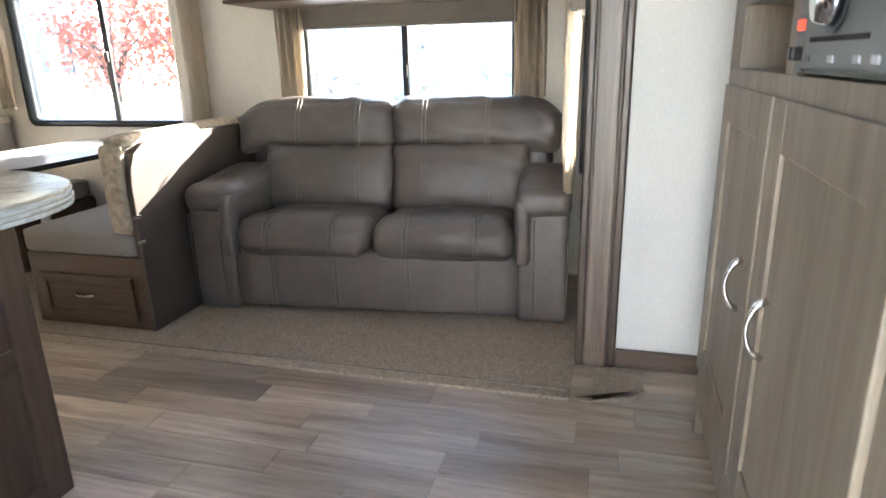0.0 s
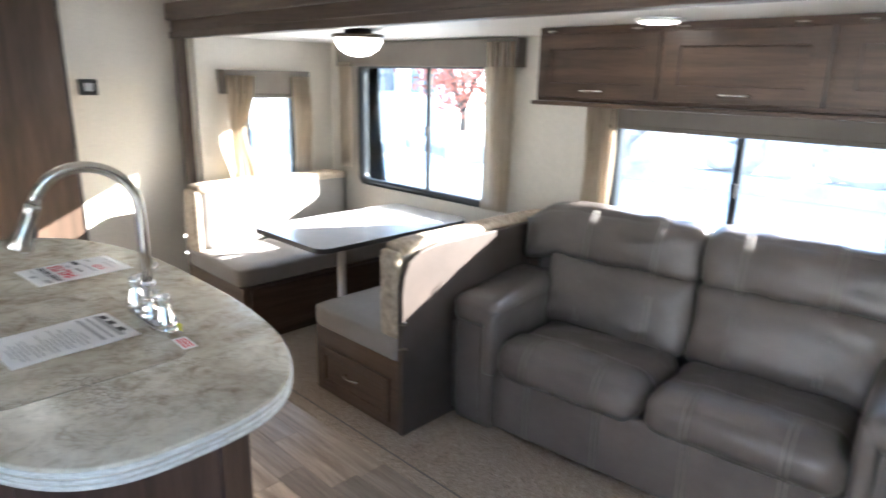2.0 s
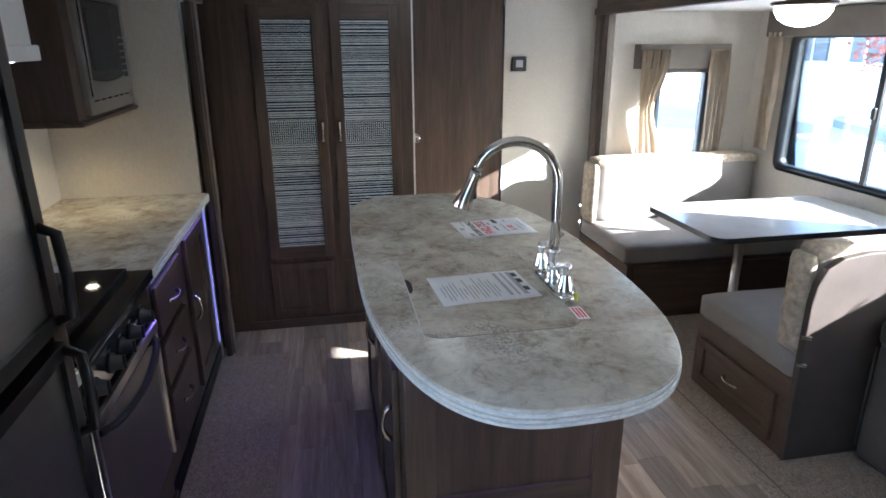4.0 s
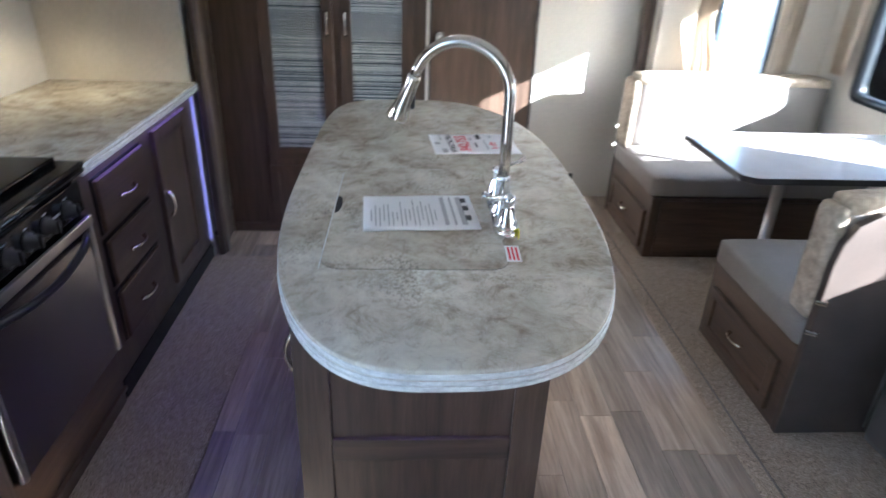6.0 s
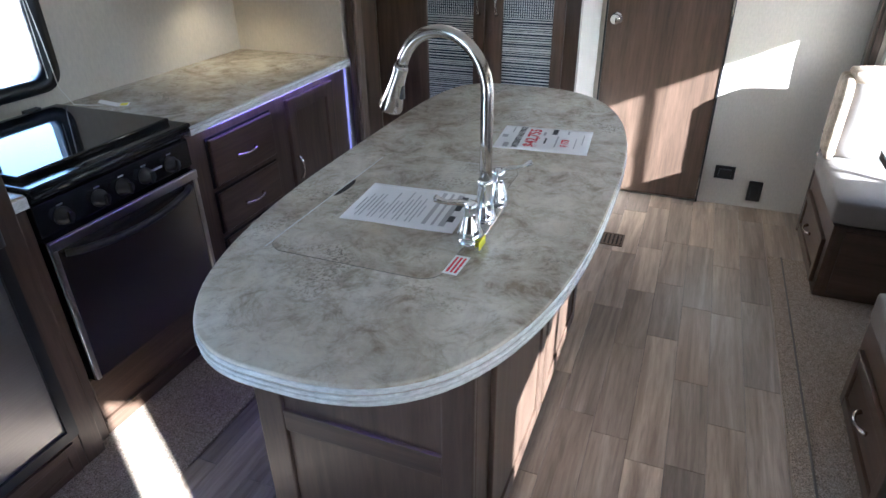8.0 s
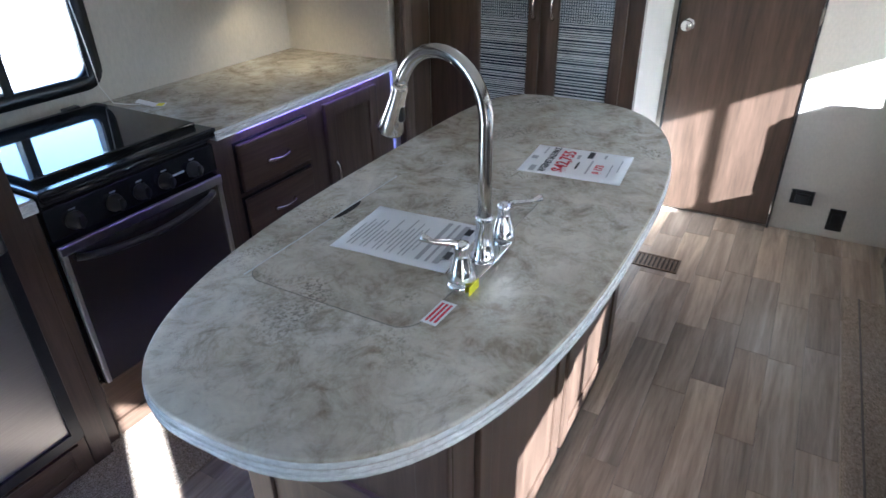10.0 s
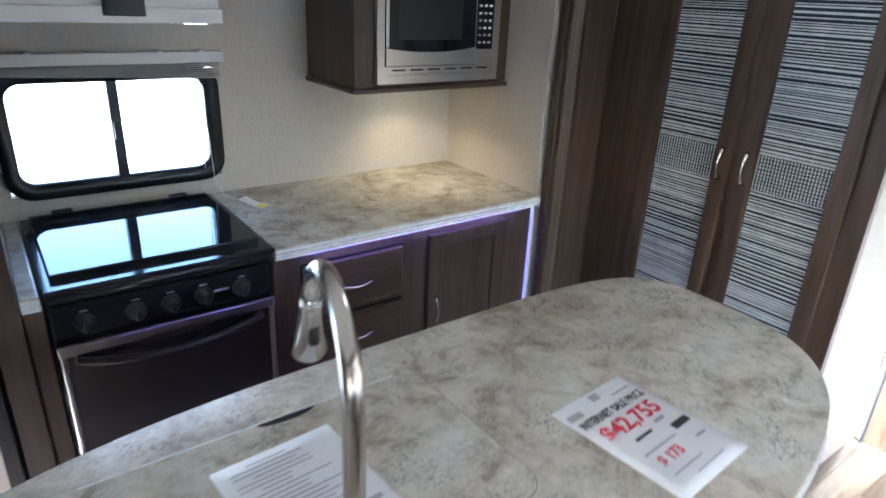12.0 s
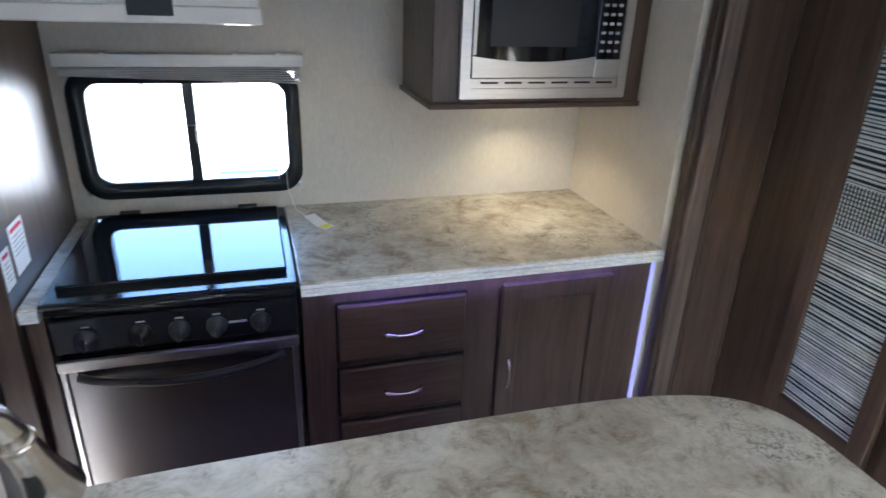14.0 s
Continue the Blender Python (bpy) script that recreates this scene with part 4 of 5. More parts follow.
# the notch is a flat near-black patch: its shade is painted
part("finger_notch", outline([(-1.75 + 0.055 * math.cos(t), 0.818 + (0.014 * math.sin(t) if math.sin(t) > 0 else 0.001 * math.sin(t))) for t in (2 * math.pi * k / 24 for k in range(24))], 0.8812, 0.8822), M_DARK, sc, "dark finger notch")

FX, FY, FZ = -1.671, 1.226, 0.88
fa = thing("faucet", (FX, FY, FZ), "chrome gooseneck pull-down faucet with two levers", "faucet")
part("deck_plate", outline([(FX + (0.128 * math.copysign(abs(math.cos(t)) ** 0.35, math.cos(t))), FY + 0.027 * math.copysign(abs(math.sin(t)) ** 0.7, math.sin(t))) for t in (2 * math.pi * k / 48 for k in range(48))], FZ, FZ + 0.02, 0.006, 3), M_CHROME, fa, "", True)
part("spout_base", lathe(FX, FY, [(0.026, FZ + 0.018), (0.027, FZ + 0.026), (0.022, FZ + 0.032), (0.019, FZ + 0.06), (0.016, FZ + 0.10), (0.0175, FZ + 0.102), (0.0175, FZ + 0.112), (0.014, FZ + 0.115)], 28), M_CHROME, fa, "", True)
R, SPX, SPY = 0.113, -0.235, -0.972
neck = [(FX, FY, FZ + 0.11), (FX, FY, FZ + 0.2), (FX, FY, FZ + 0.27), (FX, FY, 1.182)]
for k in range(1, 17):
    a = math.radians(164) * k / 16
    o = R - R * math.cos(a)
    neck.append((FX + SPX * o, FY + SPY * o, 1.182 + R * math.sin(a)))
part("neck", rod(neck, 0.0135, 18), M_NICKEL, fa, "brushed nickel gooseneck", True)
e, d = Vector(neck[-1]), (Vector(neck[-1]) - Vector(neck[-2])).normalized()
part("spray_head", rod([e, e + d * 0.006, e + d * 0.012, e + d * 0.03, e + d * 0.07, e + d * 0.105, e + d * 0.112], 0.018, 20, [0.0155, 0.0175, 0.0165, 0.0165, 0.021, 0.029, 0.026]), M_NICKEL, fa, "flared spray head", True)
btn = e + d * 0.06
part("spray_button", pad(btn.x - 0.007, btn.x + 0.010, btn.y + 0.011, btn.y + 0.023, btn.z - 0.022, btn.z + 0.016, 0.006, n=6), M_BLACK, fa, "black spray button", True)
for s in (-1, 1):
    hx = FX + s * 0.096
    part("lever_base", lathe(hx, FY, [(0.027, FZ + 0.018), (0.028, FZ + 0.03), (0.022, FZ + 0.045), (0.016, FZ + 0.07), (0.013, FZ + 0.082), (0.015, FZ + 0.086), (0.014, FZ + 0.1), (0.004, FZ + 0.105)], 28), M_CHROME, fa, "", True)
    dx, dy = (0.030, -0.045) if s > 0 else (-0.02, 0.052)
    part("lever", rod([(hx, FY, FZ + 0.094), (hx + dx * 0.4, FY + dy * 0.4, FZ + 0.102), (hx + dx, FY + dy, FZ + 0.106), (hx + dx * 1.4, FY + dy * 1.4, FZ + 0.118)], 0.006, 12, [0.009, 0.007, 0.0055, 0.008]), M_CHROME, fa, "", True)
part("sticker", box(FX + 0.078, FX + 0.118, FY + 0.0265, FY + 0.0285, FZ + 0.002, FZ + 0.021, 0.0005), M_YELLOW, fa, "yellow sticker")


def sheet(name, cx, cy, rz, label, category="paper"):
    """A letter-size sheet; local x runs to the reader's right and y up the page."""
    th = thing(name, (cx, cy, 0.8815), label, category, rz=rz, local=True)
    bm = bmesh.new()
    bmesh.ops.create_grid(bm, x_segments=8, y_segments=10, size=0.5)
    for v in bm.verts:
        x, y = v.co.x * 0.216, v.co.y * 0.279
        v.co = (x, y, 0.0008 + 0.0025 * max(0.0, noise.noise(Vector((x * 9 + cx, y * 9, 1)))))
    bmesh.ops.solidify(bm, geom=bm.faces[:], thickness=0.0003)
    part("page", bm, M_PAPER, th, "", True)
    return th


ps = sheet("price_sheet", -2.285, 1.216, 184.5, "white printed price sheet on the island")
Z = 0.0036
for text, size, x, y, mat, wide, bold in (("INTERNET SALE PRICE", 0.026, 0.0, 0.075, M_INK, 0.75, 0.0006), ("$42,755", 0.050, 0.0, 0.034, M_RED, 1.02, 0.0012), ("$ 173", 0.030, -0.028, -0.066, M_RED, 0.95, 0.0008)):
    writing(text, size, pose(x, y, Z), mat, ps, "lettering", wide, bold)
for x0, x1, y0, y1, mat in ((-0.012, 0.012, 0.112, 0.13, M_GREY), (-0.1, -0.06, 0.096, 0.112, M_GREY), (-0.07, 0.03, -0.042, -0.037, M_GREY), (-0.045, 0.005, -0.009, -0.003, M_INK), (0.045, 0.095, -0.034, -0.018, M_INK), (0.03, 0.06, 0.0, 0.008, M_GREY), (0.055, 0.085, -0.07, -0.064, M_GREY), (-0.07, 0.02, -0.098, -0.095, M_GREY), (-0.03, 0.06, -0.118, -0.115, M_GREY), (0.035, 0.09, 0.102, 0.106, M_GREY)):
    part("print_bar", box(x0, x1, y0, y1, Z - 0.0001, Z + 0.0002, 0), mat, ps)
sp = sheet("spec_sheet", -1.703, 1.027, 183.5, "white printed specification sheet by the faucet")
bar = random.Random(3)
for k in range(16):
    y = 0.118 - k * 0.0105
    part("print_bar", box(-0.085 + 0.03 * (k % 3 == 0), -0.085 + 0.03 + bar.uniform(0.05, 0.13), y, y + 0.0028, Z - 0.0001, Z + 0.0002, 0), M_GREY, sp)
for y, hh in ((-0.062, 0.010), (-0.083, 0.006), (-0.105, 0.014)):
    part("print_block", box(-0.085, 0.09, y - hh / 2, y + hh / 2, Z - 0.0001, Z + 0.0002, 0), M_GREY, sp)
for x in (-0.06, 0.0, 0.05):
    part("print_block", box(x, x + 0.03, -0.125, -0.11, Z + 0.0002, Z + 0.0005, 0), M_INK, sp)
wt = thing("warning_tag", (-1.481, 1.229, 0.8815), "small white tag with red print", "tag", rz=178, local=True)
part("card", box(-0.038, 0.038, -0.016, 0.016, 0.0, 0.0006, 0), M_PAPER, wt)
for k in range(3):
    part("print_bar", box(-0.031, 0.031, -0.0115 + k * 0.0088, -0.0066 + k * 0.0088, 0.0006, 0.0009, 0), M_RED, wt)

# ---- kitchen run ----
KF = 0.035
kc = thing("kitchen_countertop", (-2.6, -0.27, 0.836), "stone-pattern laminate kitchen countertop", "countertop")
part("slab", box(-3.154, -2.042, KWALL + 0.001, KF + 0.016, 0.836, 0.876, 0.004), M_COUNTER, kc)
for z0, z1, g in ((0.837, 0.846, 0.003), (0.848, 0.858, 0.0045), (0.860, 0.870, 0.003)):
    part("edge_bead", box(-3.154, -2.042, KF + 0.01, KF + 0.016 + g, z0, z1, 0.002), M_EDGESKY, kc, "ribbed laminate edge with sky reflection in its pale colour")
ks = thing("counter_filler", (-1.41, -0.27, 0.836), "narrow laminate counter strip beside the stove", "countertop")
part("slab", box(-1.434, -1.392, KWALL + 0.001, KF + 0.016, 0.836, 0.876, 0.004), M_COUNTER, ks)
part("edge_bead", box(-1.434, -1.392, KF + 0.014, KF + 0.02, 0.838, 0.87, 0.002), M_EDGESKY, ks)
part("base", box(-1.436, -1.392, KWALL + 0.001, KF - 0.005, 0.0, 0.8355, 0.002), M_WOOD, ks)
bc = thing("base_cabinet", (-2.6, -0.2, 0), "dark-stained base cabinet with drawers and door", "cabinet")
part("body", box(-3.154, -2.045, KWALL + 0.002, KF - 0.02, 0.0, 0.8355, 0.003), M_WOOD, bc)
# toe kick and drawer reveals carry their recess shade as near-black colour
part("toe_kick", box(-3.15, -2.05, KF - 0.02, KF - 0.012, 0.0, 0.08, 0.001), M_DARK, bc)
for z0, z1 in ((0.605, 0.785), (0.415, 0.575), (0.20, 0.385)):
    part("reveal", box(-2.521, -2.134, KF - 0.0198, KF - 0.016, z0 - 0.006, z1 + 0.006, 0), M_DARK, bc)
    dr = part("drawer", box(-2.515, -2.14, KF - 0.0155, KF, z0, z1, 0.007, 3), M_WOODX, bc, "dark wooden drawer front")
    pull(dr, (-2.385, KF, (z0 + z1) / 2 - 0.01), (-2.27, KF, (z0 + z1) / 2 - 0.01), (0, 0.024, 0))
dr = leaf("cabinet_door", M_WOOD, bc, "", "y", KF - 0.0195, 1, -3.0, -2.63, 0.14, 0.80, 0.06, 0.02)
pull(dr, (-2.662, KF, 0.44), (-2.662, KF, 0.545), (0, 0.024, 0), M_CHROME)
ls = thing("led_strip", (-2.6, KF, 0.834), "violet led strip under the counter edge", "light strip")
part("strip", box(-3.06, -2.14, KF + 0.001, KF + 0.011, 0.8338, 0.8358, 0), M_LEDV, ls)
for k in range(46):
    part("diode", box(-2.15 - k * 0.02, -2.145 - k * 0.02, KF + 0.004, KF + 0.008, 0.8322, 0.8338, 0), M_LED, ls)
# cabinet edge catching violet light, added as a faintly glowing strip
part("lit_edge_strip", box(-3.152, -3.142, KF - 0.0195, KF - 0.012, 0.10, 0.825, 0), M_EDGEGLOW, ls)

st = thing("gas_range", (-1.735, -0.25, 0), "black glass-topped gas range with steel oven door", "stove")
SXA, SXB = -2.038, -1.438
part("body", box(SXA + 0.004, SXB - 0.004, KWALL + 0.01, KF - 0.022, 0.15, 0.872, 0.003), M_ENAMEL, st)
part("rim", box(SXA, SXB, KWALL + 0.045, KF + 0.03, 0.872, 0.888, 0.006, 3), M_ENAMEL, st)
part("glass_lid", box(SXA + 0.025, SXB - 0.025, KWALL + 0.075, KF - 0.035, 0.8885, 0.905, 0.005, 3), M_BLACKG, st, "polished black glass lid")
for x in (SXA + 0.12, SXB - 0.12):
    part("hinge", box(x - 0.03, x + 0.03, KWALL + 0.055, KWALL + 0.08, 0.888, 0.91, 0.004), M_BLACK, st)
part("front_rail", rod([(SXA + 0.01, KF + 0.02, 0.865), (SXB - 0.01, KF + 0.02, 0.865)], 0.012, 12), M_ENAMEL, st, "", True)
cpn = part("control_panel", box(SXA + 0.006, SXB - 0.006, KF - 0.022, KF + 0.006, 0.735, 0.832, 0.006, 3), M_ENAMEL, st, "black control panel")
part("vent_slot", box(SXA + 0.02, SXB - 0.02, KF - 0.02, KF - 0.006, 0.835, 0.856, 0), M_DARK, st)
for x in (-1.52, -1.645, -1.735, -1.825, -1.935):
    kb = part("knob", rod([(x, KF + 0.006, 0.775), (x, KF + 0.012, 0.775), (x, KF + 0.013, 0.775), (x, KF + 0.036, 0.775)], 0.02, 20, [0.027, 0.027, 0.021, 0.018]), M_BLACK, cpn, "", True)
    part("knob_grip", box(x - 0.004, x + 0.004, KF + 0.03, KF + 0.043, 0.757, 0.793, 0.002), M_BLACK, cpn)
    part("dial_mark", box(x - 0.012, x + 0.008, KF + 0.0062, KF + 0.0066, 0.806, 0.810, 0), M_GREY, cpn)
part("badge", box(-1.90, -1.855, KF + 0.0062, KF + 0.0067, 0.777, 0.784, 0), M_GREY, cpn)
od = part("oven_door", box(SXA + 0.008, SXB - 0.008, KF - 0.02, KF + 0.012, 0.235, 0.722, 0.006, 3), M_STEELD, st, "dark steel oven door")
part("door_top_trim", box(SXA + 0.008, SXB - 0.008, KF + 0.010, KF + 0.022, 0.692, 0.723, 0.005, 2), M_STEEL, od, "brushed steel trim")
for x in (SXA + 0.012, SXB - 0.026):
    part("door_side_trim", box(x, x + 0.014, KF + 0.010, KF + 0.02, 0.24, 0.692, 0.003), M_STEEL, od, "brushed steel trim")
hp = [(SXA + 0.05 + (SXB - SXA - 0.1) * k / 16, KF + 0.014 + 0.034 * math.sin(math.pi * k / 16) ** 0.5, 0.672 - 0.022 * math.sin(math.pi * k / 16)) for k in range(17)]
part("oven_handle", rod(hp, 0.011, 12), M_BLACK, od, "black bowed handle", True)
part("kick_panel", box(SXA + 0.003, SXB - 0.003, KF - 0.03, KF - 0.010, 0.0, 0.232, 0.003), M_WOODX, st, "brown wooden panel under the oven")
part("lower_rail", box(SXA + 0.003, SXB - 0.003, KF - 0.01, KF + 0.002, 0.06, 0.075, 0.002), M_WOODX, st)

# fridge in its wooden surround
fr = thing("refrigerator", (-0.98, -0.2, 0), "grey panelled fridge with black frame in wooden surround", "fridge")
part("surround_side", box(-1.388, -1.325, KWALL + 0.003, KF + 0.03, 0.0, SCEIL - 0.001, 0.003), M_WOOD, fr, "dark wooden surround")
part("surround_side", box(-0.66, -0.615, KWALL + 0.003, KF + 0.03, 0.0, SCEIL - 0.001, 0.003), M_WOOD, fr)
part("surround_base", box(-1.3245, -0.6605, KWALL + 0.003, KF + 0.028, 0.0, 0.14, 0.003), M_WOODX, fr)
leaf("base_panel", M_WOODX, fr, "", "y", KF + 0.028, 1, -1.30, -0.68, 0.015, 0.125, 0.03, 0.01)
part("surround_top", box(-1.3245, -0.6605, KWALL + 0.003, KF + 0.026, 1.60, SCEIL - 0.002, 0.003), M_WOODX, fr)
part("cabinet_body", box(-1.318, -0.668, KWALL + 0.01, KF - 0.01, 0.145, 1.595, 0.003), M_BLACK, fr)
for z0, z1 in ((0.155, 1.0), (1.03, 1.56)):
    dr = part("fridge_door", ring("y", KF - 0.009, KF + 0.058, (-1.315, -0.672, z0, z1), 0.032, 0.012), M_BLACK, fr, "black door frame")
    part("door_panel", box(-1.286, -0.70, KF - 0.008, KF + 0.048, z0 + 0.029, z1 - 0.029, 0.004), M_FRIDGE, dr, "grey metal panel")
    za, zb = (0.80, 0.985) if z0 < 0.5 else (1.045, 1.23)
    part("fridge_handle", rod([(-1.295, KF + 0.056, za), (-1.293, KF + 0.085, za + 0.012), (-1.292, KF + 0.09, (za + zb) / 2), (-1.293, KF + 0.085, zb - 0.012), (-1.295, KF + 0.056, zb)], 0.011, 12), M_BLACK, dr, "black grip", True)

for y0, y1, z0, z1 in ((-0.12, -0.02, 0.93, 1.055), (0.0, 0.058, 0.925, 1.02)):
    nt_ = thing("safety_label", (-1.388, (y0 + y1) / 2, z0), "white printed safety label on the fridge surround", "label", "safety labels")
    part("paper", box(-1.3895, -1.3884, y0, y1, z0, z1, 0), M_PAPER, nt_)
    part("print_bar", box(-1.3900, -1.3896, y0 + 0.01, y1 - 0.01, z1 - 0.02, z1 - 0.01, 0), M_RED, nt_)
    for k in range(5):
        part("print_bar", box(-1.3900, -1.3896, y0 + 0.01, y1 - 0.012, z1 - 0.034 - k * 0.011, z1 - 0.031 - k * 0.011, 0), M_GREY, nt_)

# microwave cabinet
mc = thing("microwave_cabinet", (-2.8, -0.4, 1.277), "dark wooden wall cabinet around the microwave", "cabinet")
MX0, MX1, MY = -3.153, -2.462, -0.215
for a, b in ((MX0, -3.07), (-2.555, MX1)):
    part("side", box(a, b, KWALL + 0.002, MY, 1.292, SCEIL + 0.028, 0.003), M_WOOD, mc)
for a, b in ((1.292, 1.33), (1.715, SCEIL + 0.028)):
    part("rail", box(-3.0695, -2.5555, KWALL + 0.002, MY - 0.0005, a, b, 0.0), M_WOODX, mc)
part("bottom_lip", box(MX0, MX1 + 0.012, KWALL + 0.002, MY + 0.016, 1.274, 1.2915, 0.006, 3), M_WOODX, mc)
mw = thing("microwave", (-2.84, MY, 1.31), "built-in microwave with steel trim and black door", "microwave")
part("trim_frame", ring("y", MY + 0.001, MY + 0.022, (-3.085, -2.540, 1.305, 1.735), 0.030, 0.006), M_STEEL, mw, "brushed steel trim")
part("lower_trim", box(-3.056, -2.569, MY + 0.0, MY + 0.016, 1.334, 1.364, 0.002), M_STEEL, mw)
for k in range(6):
    part("vent_slot", box(-3.04 + k * 0.076, -2.985 + k * 0.076, MY + 0.0162, MY + 0.0172, 1.348, 1.354, 0), M_DARK, mw)
part("case", box(-3.054, -2.571, MY - 0.3, MY + 0.004, 1.365, 1.70, 0.003), M_BLACK, mw)
dr = part("microwave_door", box(-2.965, -2.572, MY + 0.0045, MY + 0.026, 1.367, 1.70, 0.004), M_BLACKG, mw, "black glass door")
sash = [(-2.965 + 0.393 * k / 16, 1.412 + 0.016 * (2 * k / 16 - 1) ** 2) for k in range(17)] + [(-2.572, 1.368), (-2.965, 1.368)]
bm = outline(sash, -(MY + 0.031), -(MY + 0.0262), 0.0)
for v in bm.verts:
    v.co = (v.co.x, -v.co.z, v.co.y)
part("door_sash", bm, M_STEEL, dr, "curved steel band")
part("door_edge", box(-2.584, -2.572, MY + 0.0262, MY + 0.030, 1.43, 1.698, 0.002), M_STEEL, dr, "steel door edge")
part("door_window", box(-2.90, -2.625, MY + 0.0262, MY + 0.0272, 1.455, 1.67, 0.0), M_BLACK, dr)
cpm = part("keypad", box(-3.053, -2.967, MY + 0.0045, MY + 0.022, 1.365, 1.698, 0.003), M_BLACKG, mw, "black keypad")
for r in range(6):
    for c in range(3):
        part("key", box(-3.042 + c * 0.024, -3.028 + c * 0.024, MY + 0.0222, MY + 0.0228, 1.44 + r * 0.026, 1.448 + r * 0.026, 0), M_GREY, cpm)
part("keypad_band", box(-3.052, -2.968, MY + 0.0225, MY + 0.027, 1.366, 1.42, 0.002), M_STEEL, cpm)
pk = thing("puck_light", (-2.86, -0.42, 1.274), "small warm light under the microwave cabinet", "lamp")
part("rim", lathe(-2.86, -0.42, [(0.03, 1.2738), (0.035, 1.270), (0.033, 1.264), (0.025, 1.263)], 24), M_WHITE, pk, "", True)
part("lens", lathe(-2.86, -0.42, [(0.025, 1.2635), (0.02, 1.261), (0.003, 1.26)], 24), M_PUCK, pk, "lit lens", True)
puck = lamp("puck_lamp", "SPOT", 0.34, (-2.86, -0.40, 1.255), (1.0, 0.74, 0.40), 0.03, (-2.86, -0.37, 0.5)).data
puck.spot_size, puck.spot_blend = radians(125), 0.6

hdv = thing("range_hood", (-1.72, -0.35, 1.5), "white range hood with dark underside", "hood")
bm = bmesh.new()
add_box(bm, -1.995, -1.43, KWALL + 0.002, -0.13, 1.515, 1.70, 0.008, 3)
part("body", bm, M_WHITE, hdv)
part("front_lip", box(-2.0, -1.425, -0.135, -0.115, 1.505, 1.545, 0.006, 3), M_WHITE, hdv)
part("switch_plate", box(-1.80, -1.70, -0.1145, -0.111, 1.522, 1.565, 0.002), M_BLACK, hdv, "dark switch plate")
part("underside", box(-1.98, -1.445, KWALL + 0.02, -0.145, 1.507, 1.5145, 0.002), M_STEELD, hdv)
part("light_lens", box(-1.97, -1.91, -0.25, -0.17, 1.501, 1.5068, 0.002), M_BULB, hdv, "lit lens")
hc = thing("hood_cabinet", (-1.72, -0.4, 1.70), "dark wooden panel above the range hood", "cabinet")
part("body", box(-1.995, -1.43, KWALL + 0.002, -0.24, 1.7015, SCEIL + 0.028, 0.003), M_WOODX, hc)

bl = thing("mini_blind", (-1.77, KWALL, 1.34), "raised white mini blind above the stove", "blind")
part("headrail", box(-2.125, -1.415, KWALL + 0.018, KWALL + 0.055, 1.355, 1.392, 0.003), M_WHITE, bl)
for k in range(7):
    z = 1.348 - k * 0.0055
    bm = box(-2.115, -1.425, KWALL + 0.018, KWALL + 0.05, z, z + 0.0014, 0)
    for v in bm.verts:
        v.co.z += 0.05 * (v.co.x + 1.77) * (-k / 7) * -0.9
    part("slat", bm, M_WHITE, bl)
for x in (-2.05, -1.92, -1.55):
    part("bracket", box(x - 0.008, x + 0.008, KWALL + 0.0, KWALL + 0.058, 1.385, 1.396, 0.001), M_WHITE, bl)
cord = [(-2.03, KWALL + 0.05, 1.33), (-2.05, KWALL + 0.05, 1.1), (-2.055, KWALL + 0.055, 0.95), (-2.075, KWALL + 0.08, 0.885), (-2.10, KWALL + 0.12, 0.879), (-2.12, KWALL + 0.17, 0.879)]
part("cord", rod(cord, 0.0016, 6), M_WHITE, bl, "thin white cord")
part("cord", rod([(-2.025, KWALL + 0.05, 1.33), (-2.028, KWALL + 0.05, 0.99)], 0.0014, 6), M_WHITE, bl)
ct = thing("cord_tag", (-2.14, -0.38, 0.876), "white warning tag on the blind cord", "tag", rz=-55, local=True)
bm = box(-0.05, 0.05, -0.022, 0.022, 0.001, 0.0022, 0)
bmesh.ops.subdivide_edges(bm, edges=bm.edges[:], cuts=4, use_grid_fill=True)
for v in bm.verts:
    v.co.z += 0.018 * max(0, v.co.x + 0.01) / 0.06
part("card", bm, M_PAPER, ct)
part("print_bar", box(-0.045, -0.02, -0.018, 0.018, 0.0023, 0.0026, 0), M_YELLOW, ct)

# ---- pantry by the entry ----
PX, PY0, PY1 = 0.357, 0.62, 2.03
pt = thing("pantry_cabinet", (0.6, 1.3, 0), "tall greyed-wood pantry with doors and cubbies", "cabinet")
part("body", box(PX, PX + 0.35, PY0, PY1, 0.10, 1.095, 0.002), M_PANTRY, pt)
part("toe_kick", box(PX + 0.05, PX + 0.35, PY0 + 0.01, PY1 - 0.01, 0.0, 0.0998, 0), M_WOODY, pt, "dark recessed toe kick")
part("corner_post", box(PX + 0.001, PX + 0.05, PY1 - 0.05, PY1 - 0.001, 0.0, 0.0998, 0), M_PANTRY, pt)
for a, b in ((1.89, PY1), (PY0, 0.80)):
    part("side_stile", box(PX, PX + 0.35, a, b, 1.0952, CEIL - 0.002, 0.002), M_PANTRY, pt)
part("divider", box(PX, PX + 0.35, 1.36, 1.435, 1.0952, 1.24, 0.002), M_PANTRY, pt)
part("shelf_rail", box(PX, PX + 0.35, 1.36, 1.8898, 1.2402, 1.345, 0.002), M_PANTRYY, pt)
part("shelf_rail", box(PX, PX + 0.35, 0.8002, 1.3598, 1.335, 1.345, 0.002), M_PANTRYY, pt)
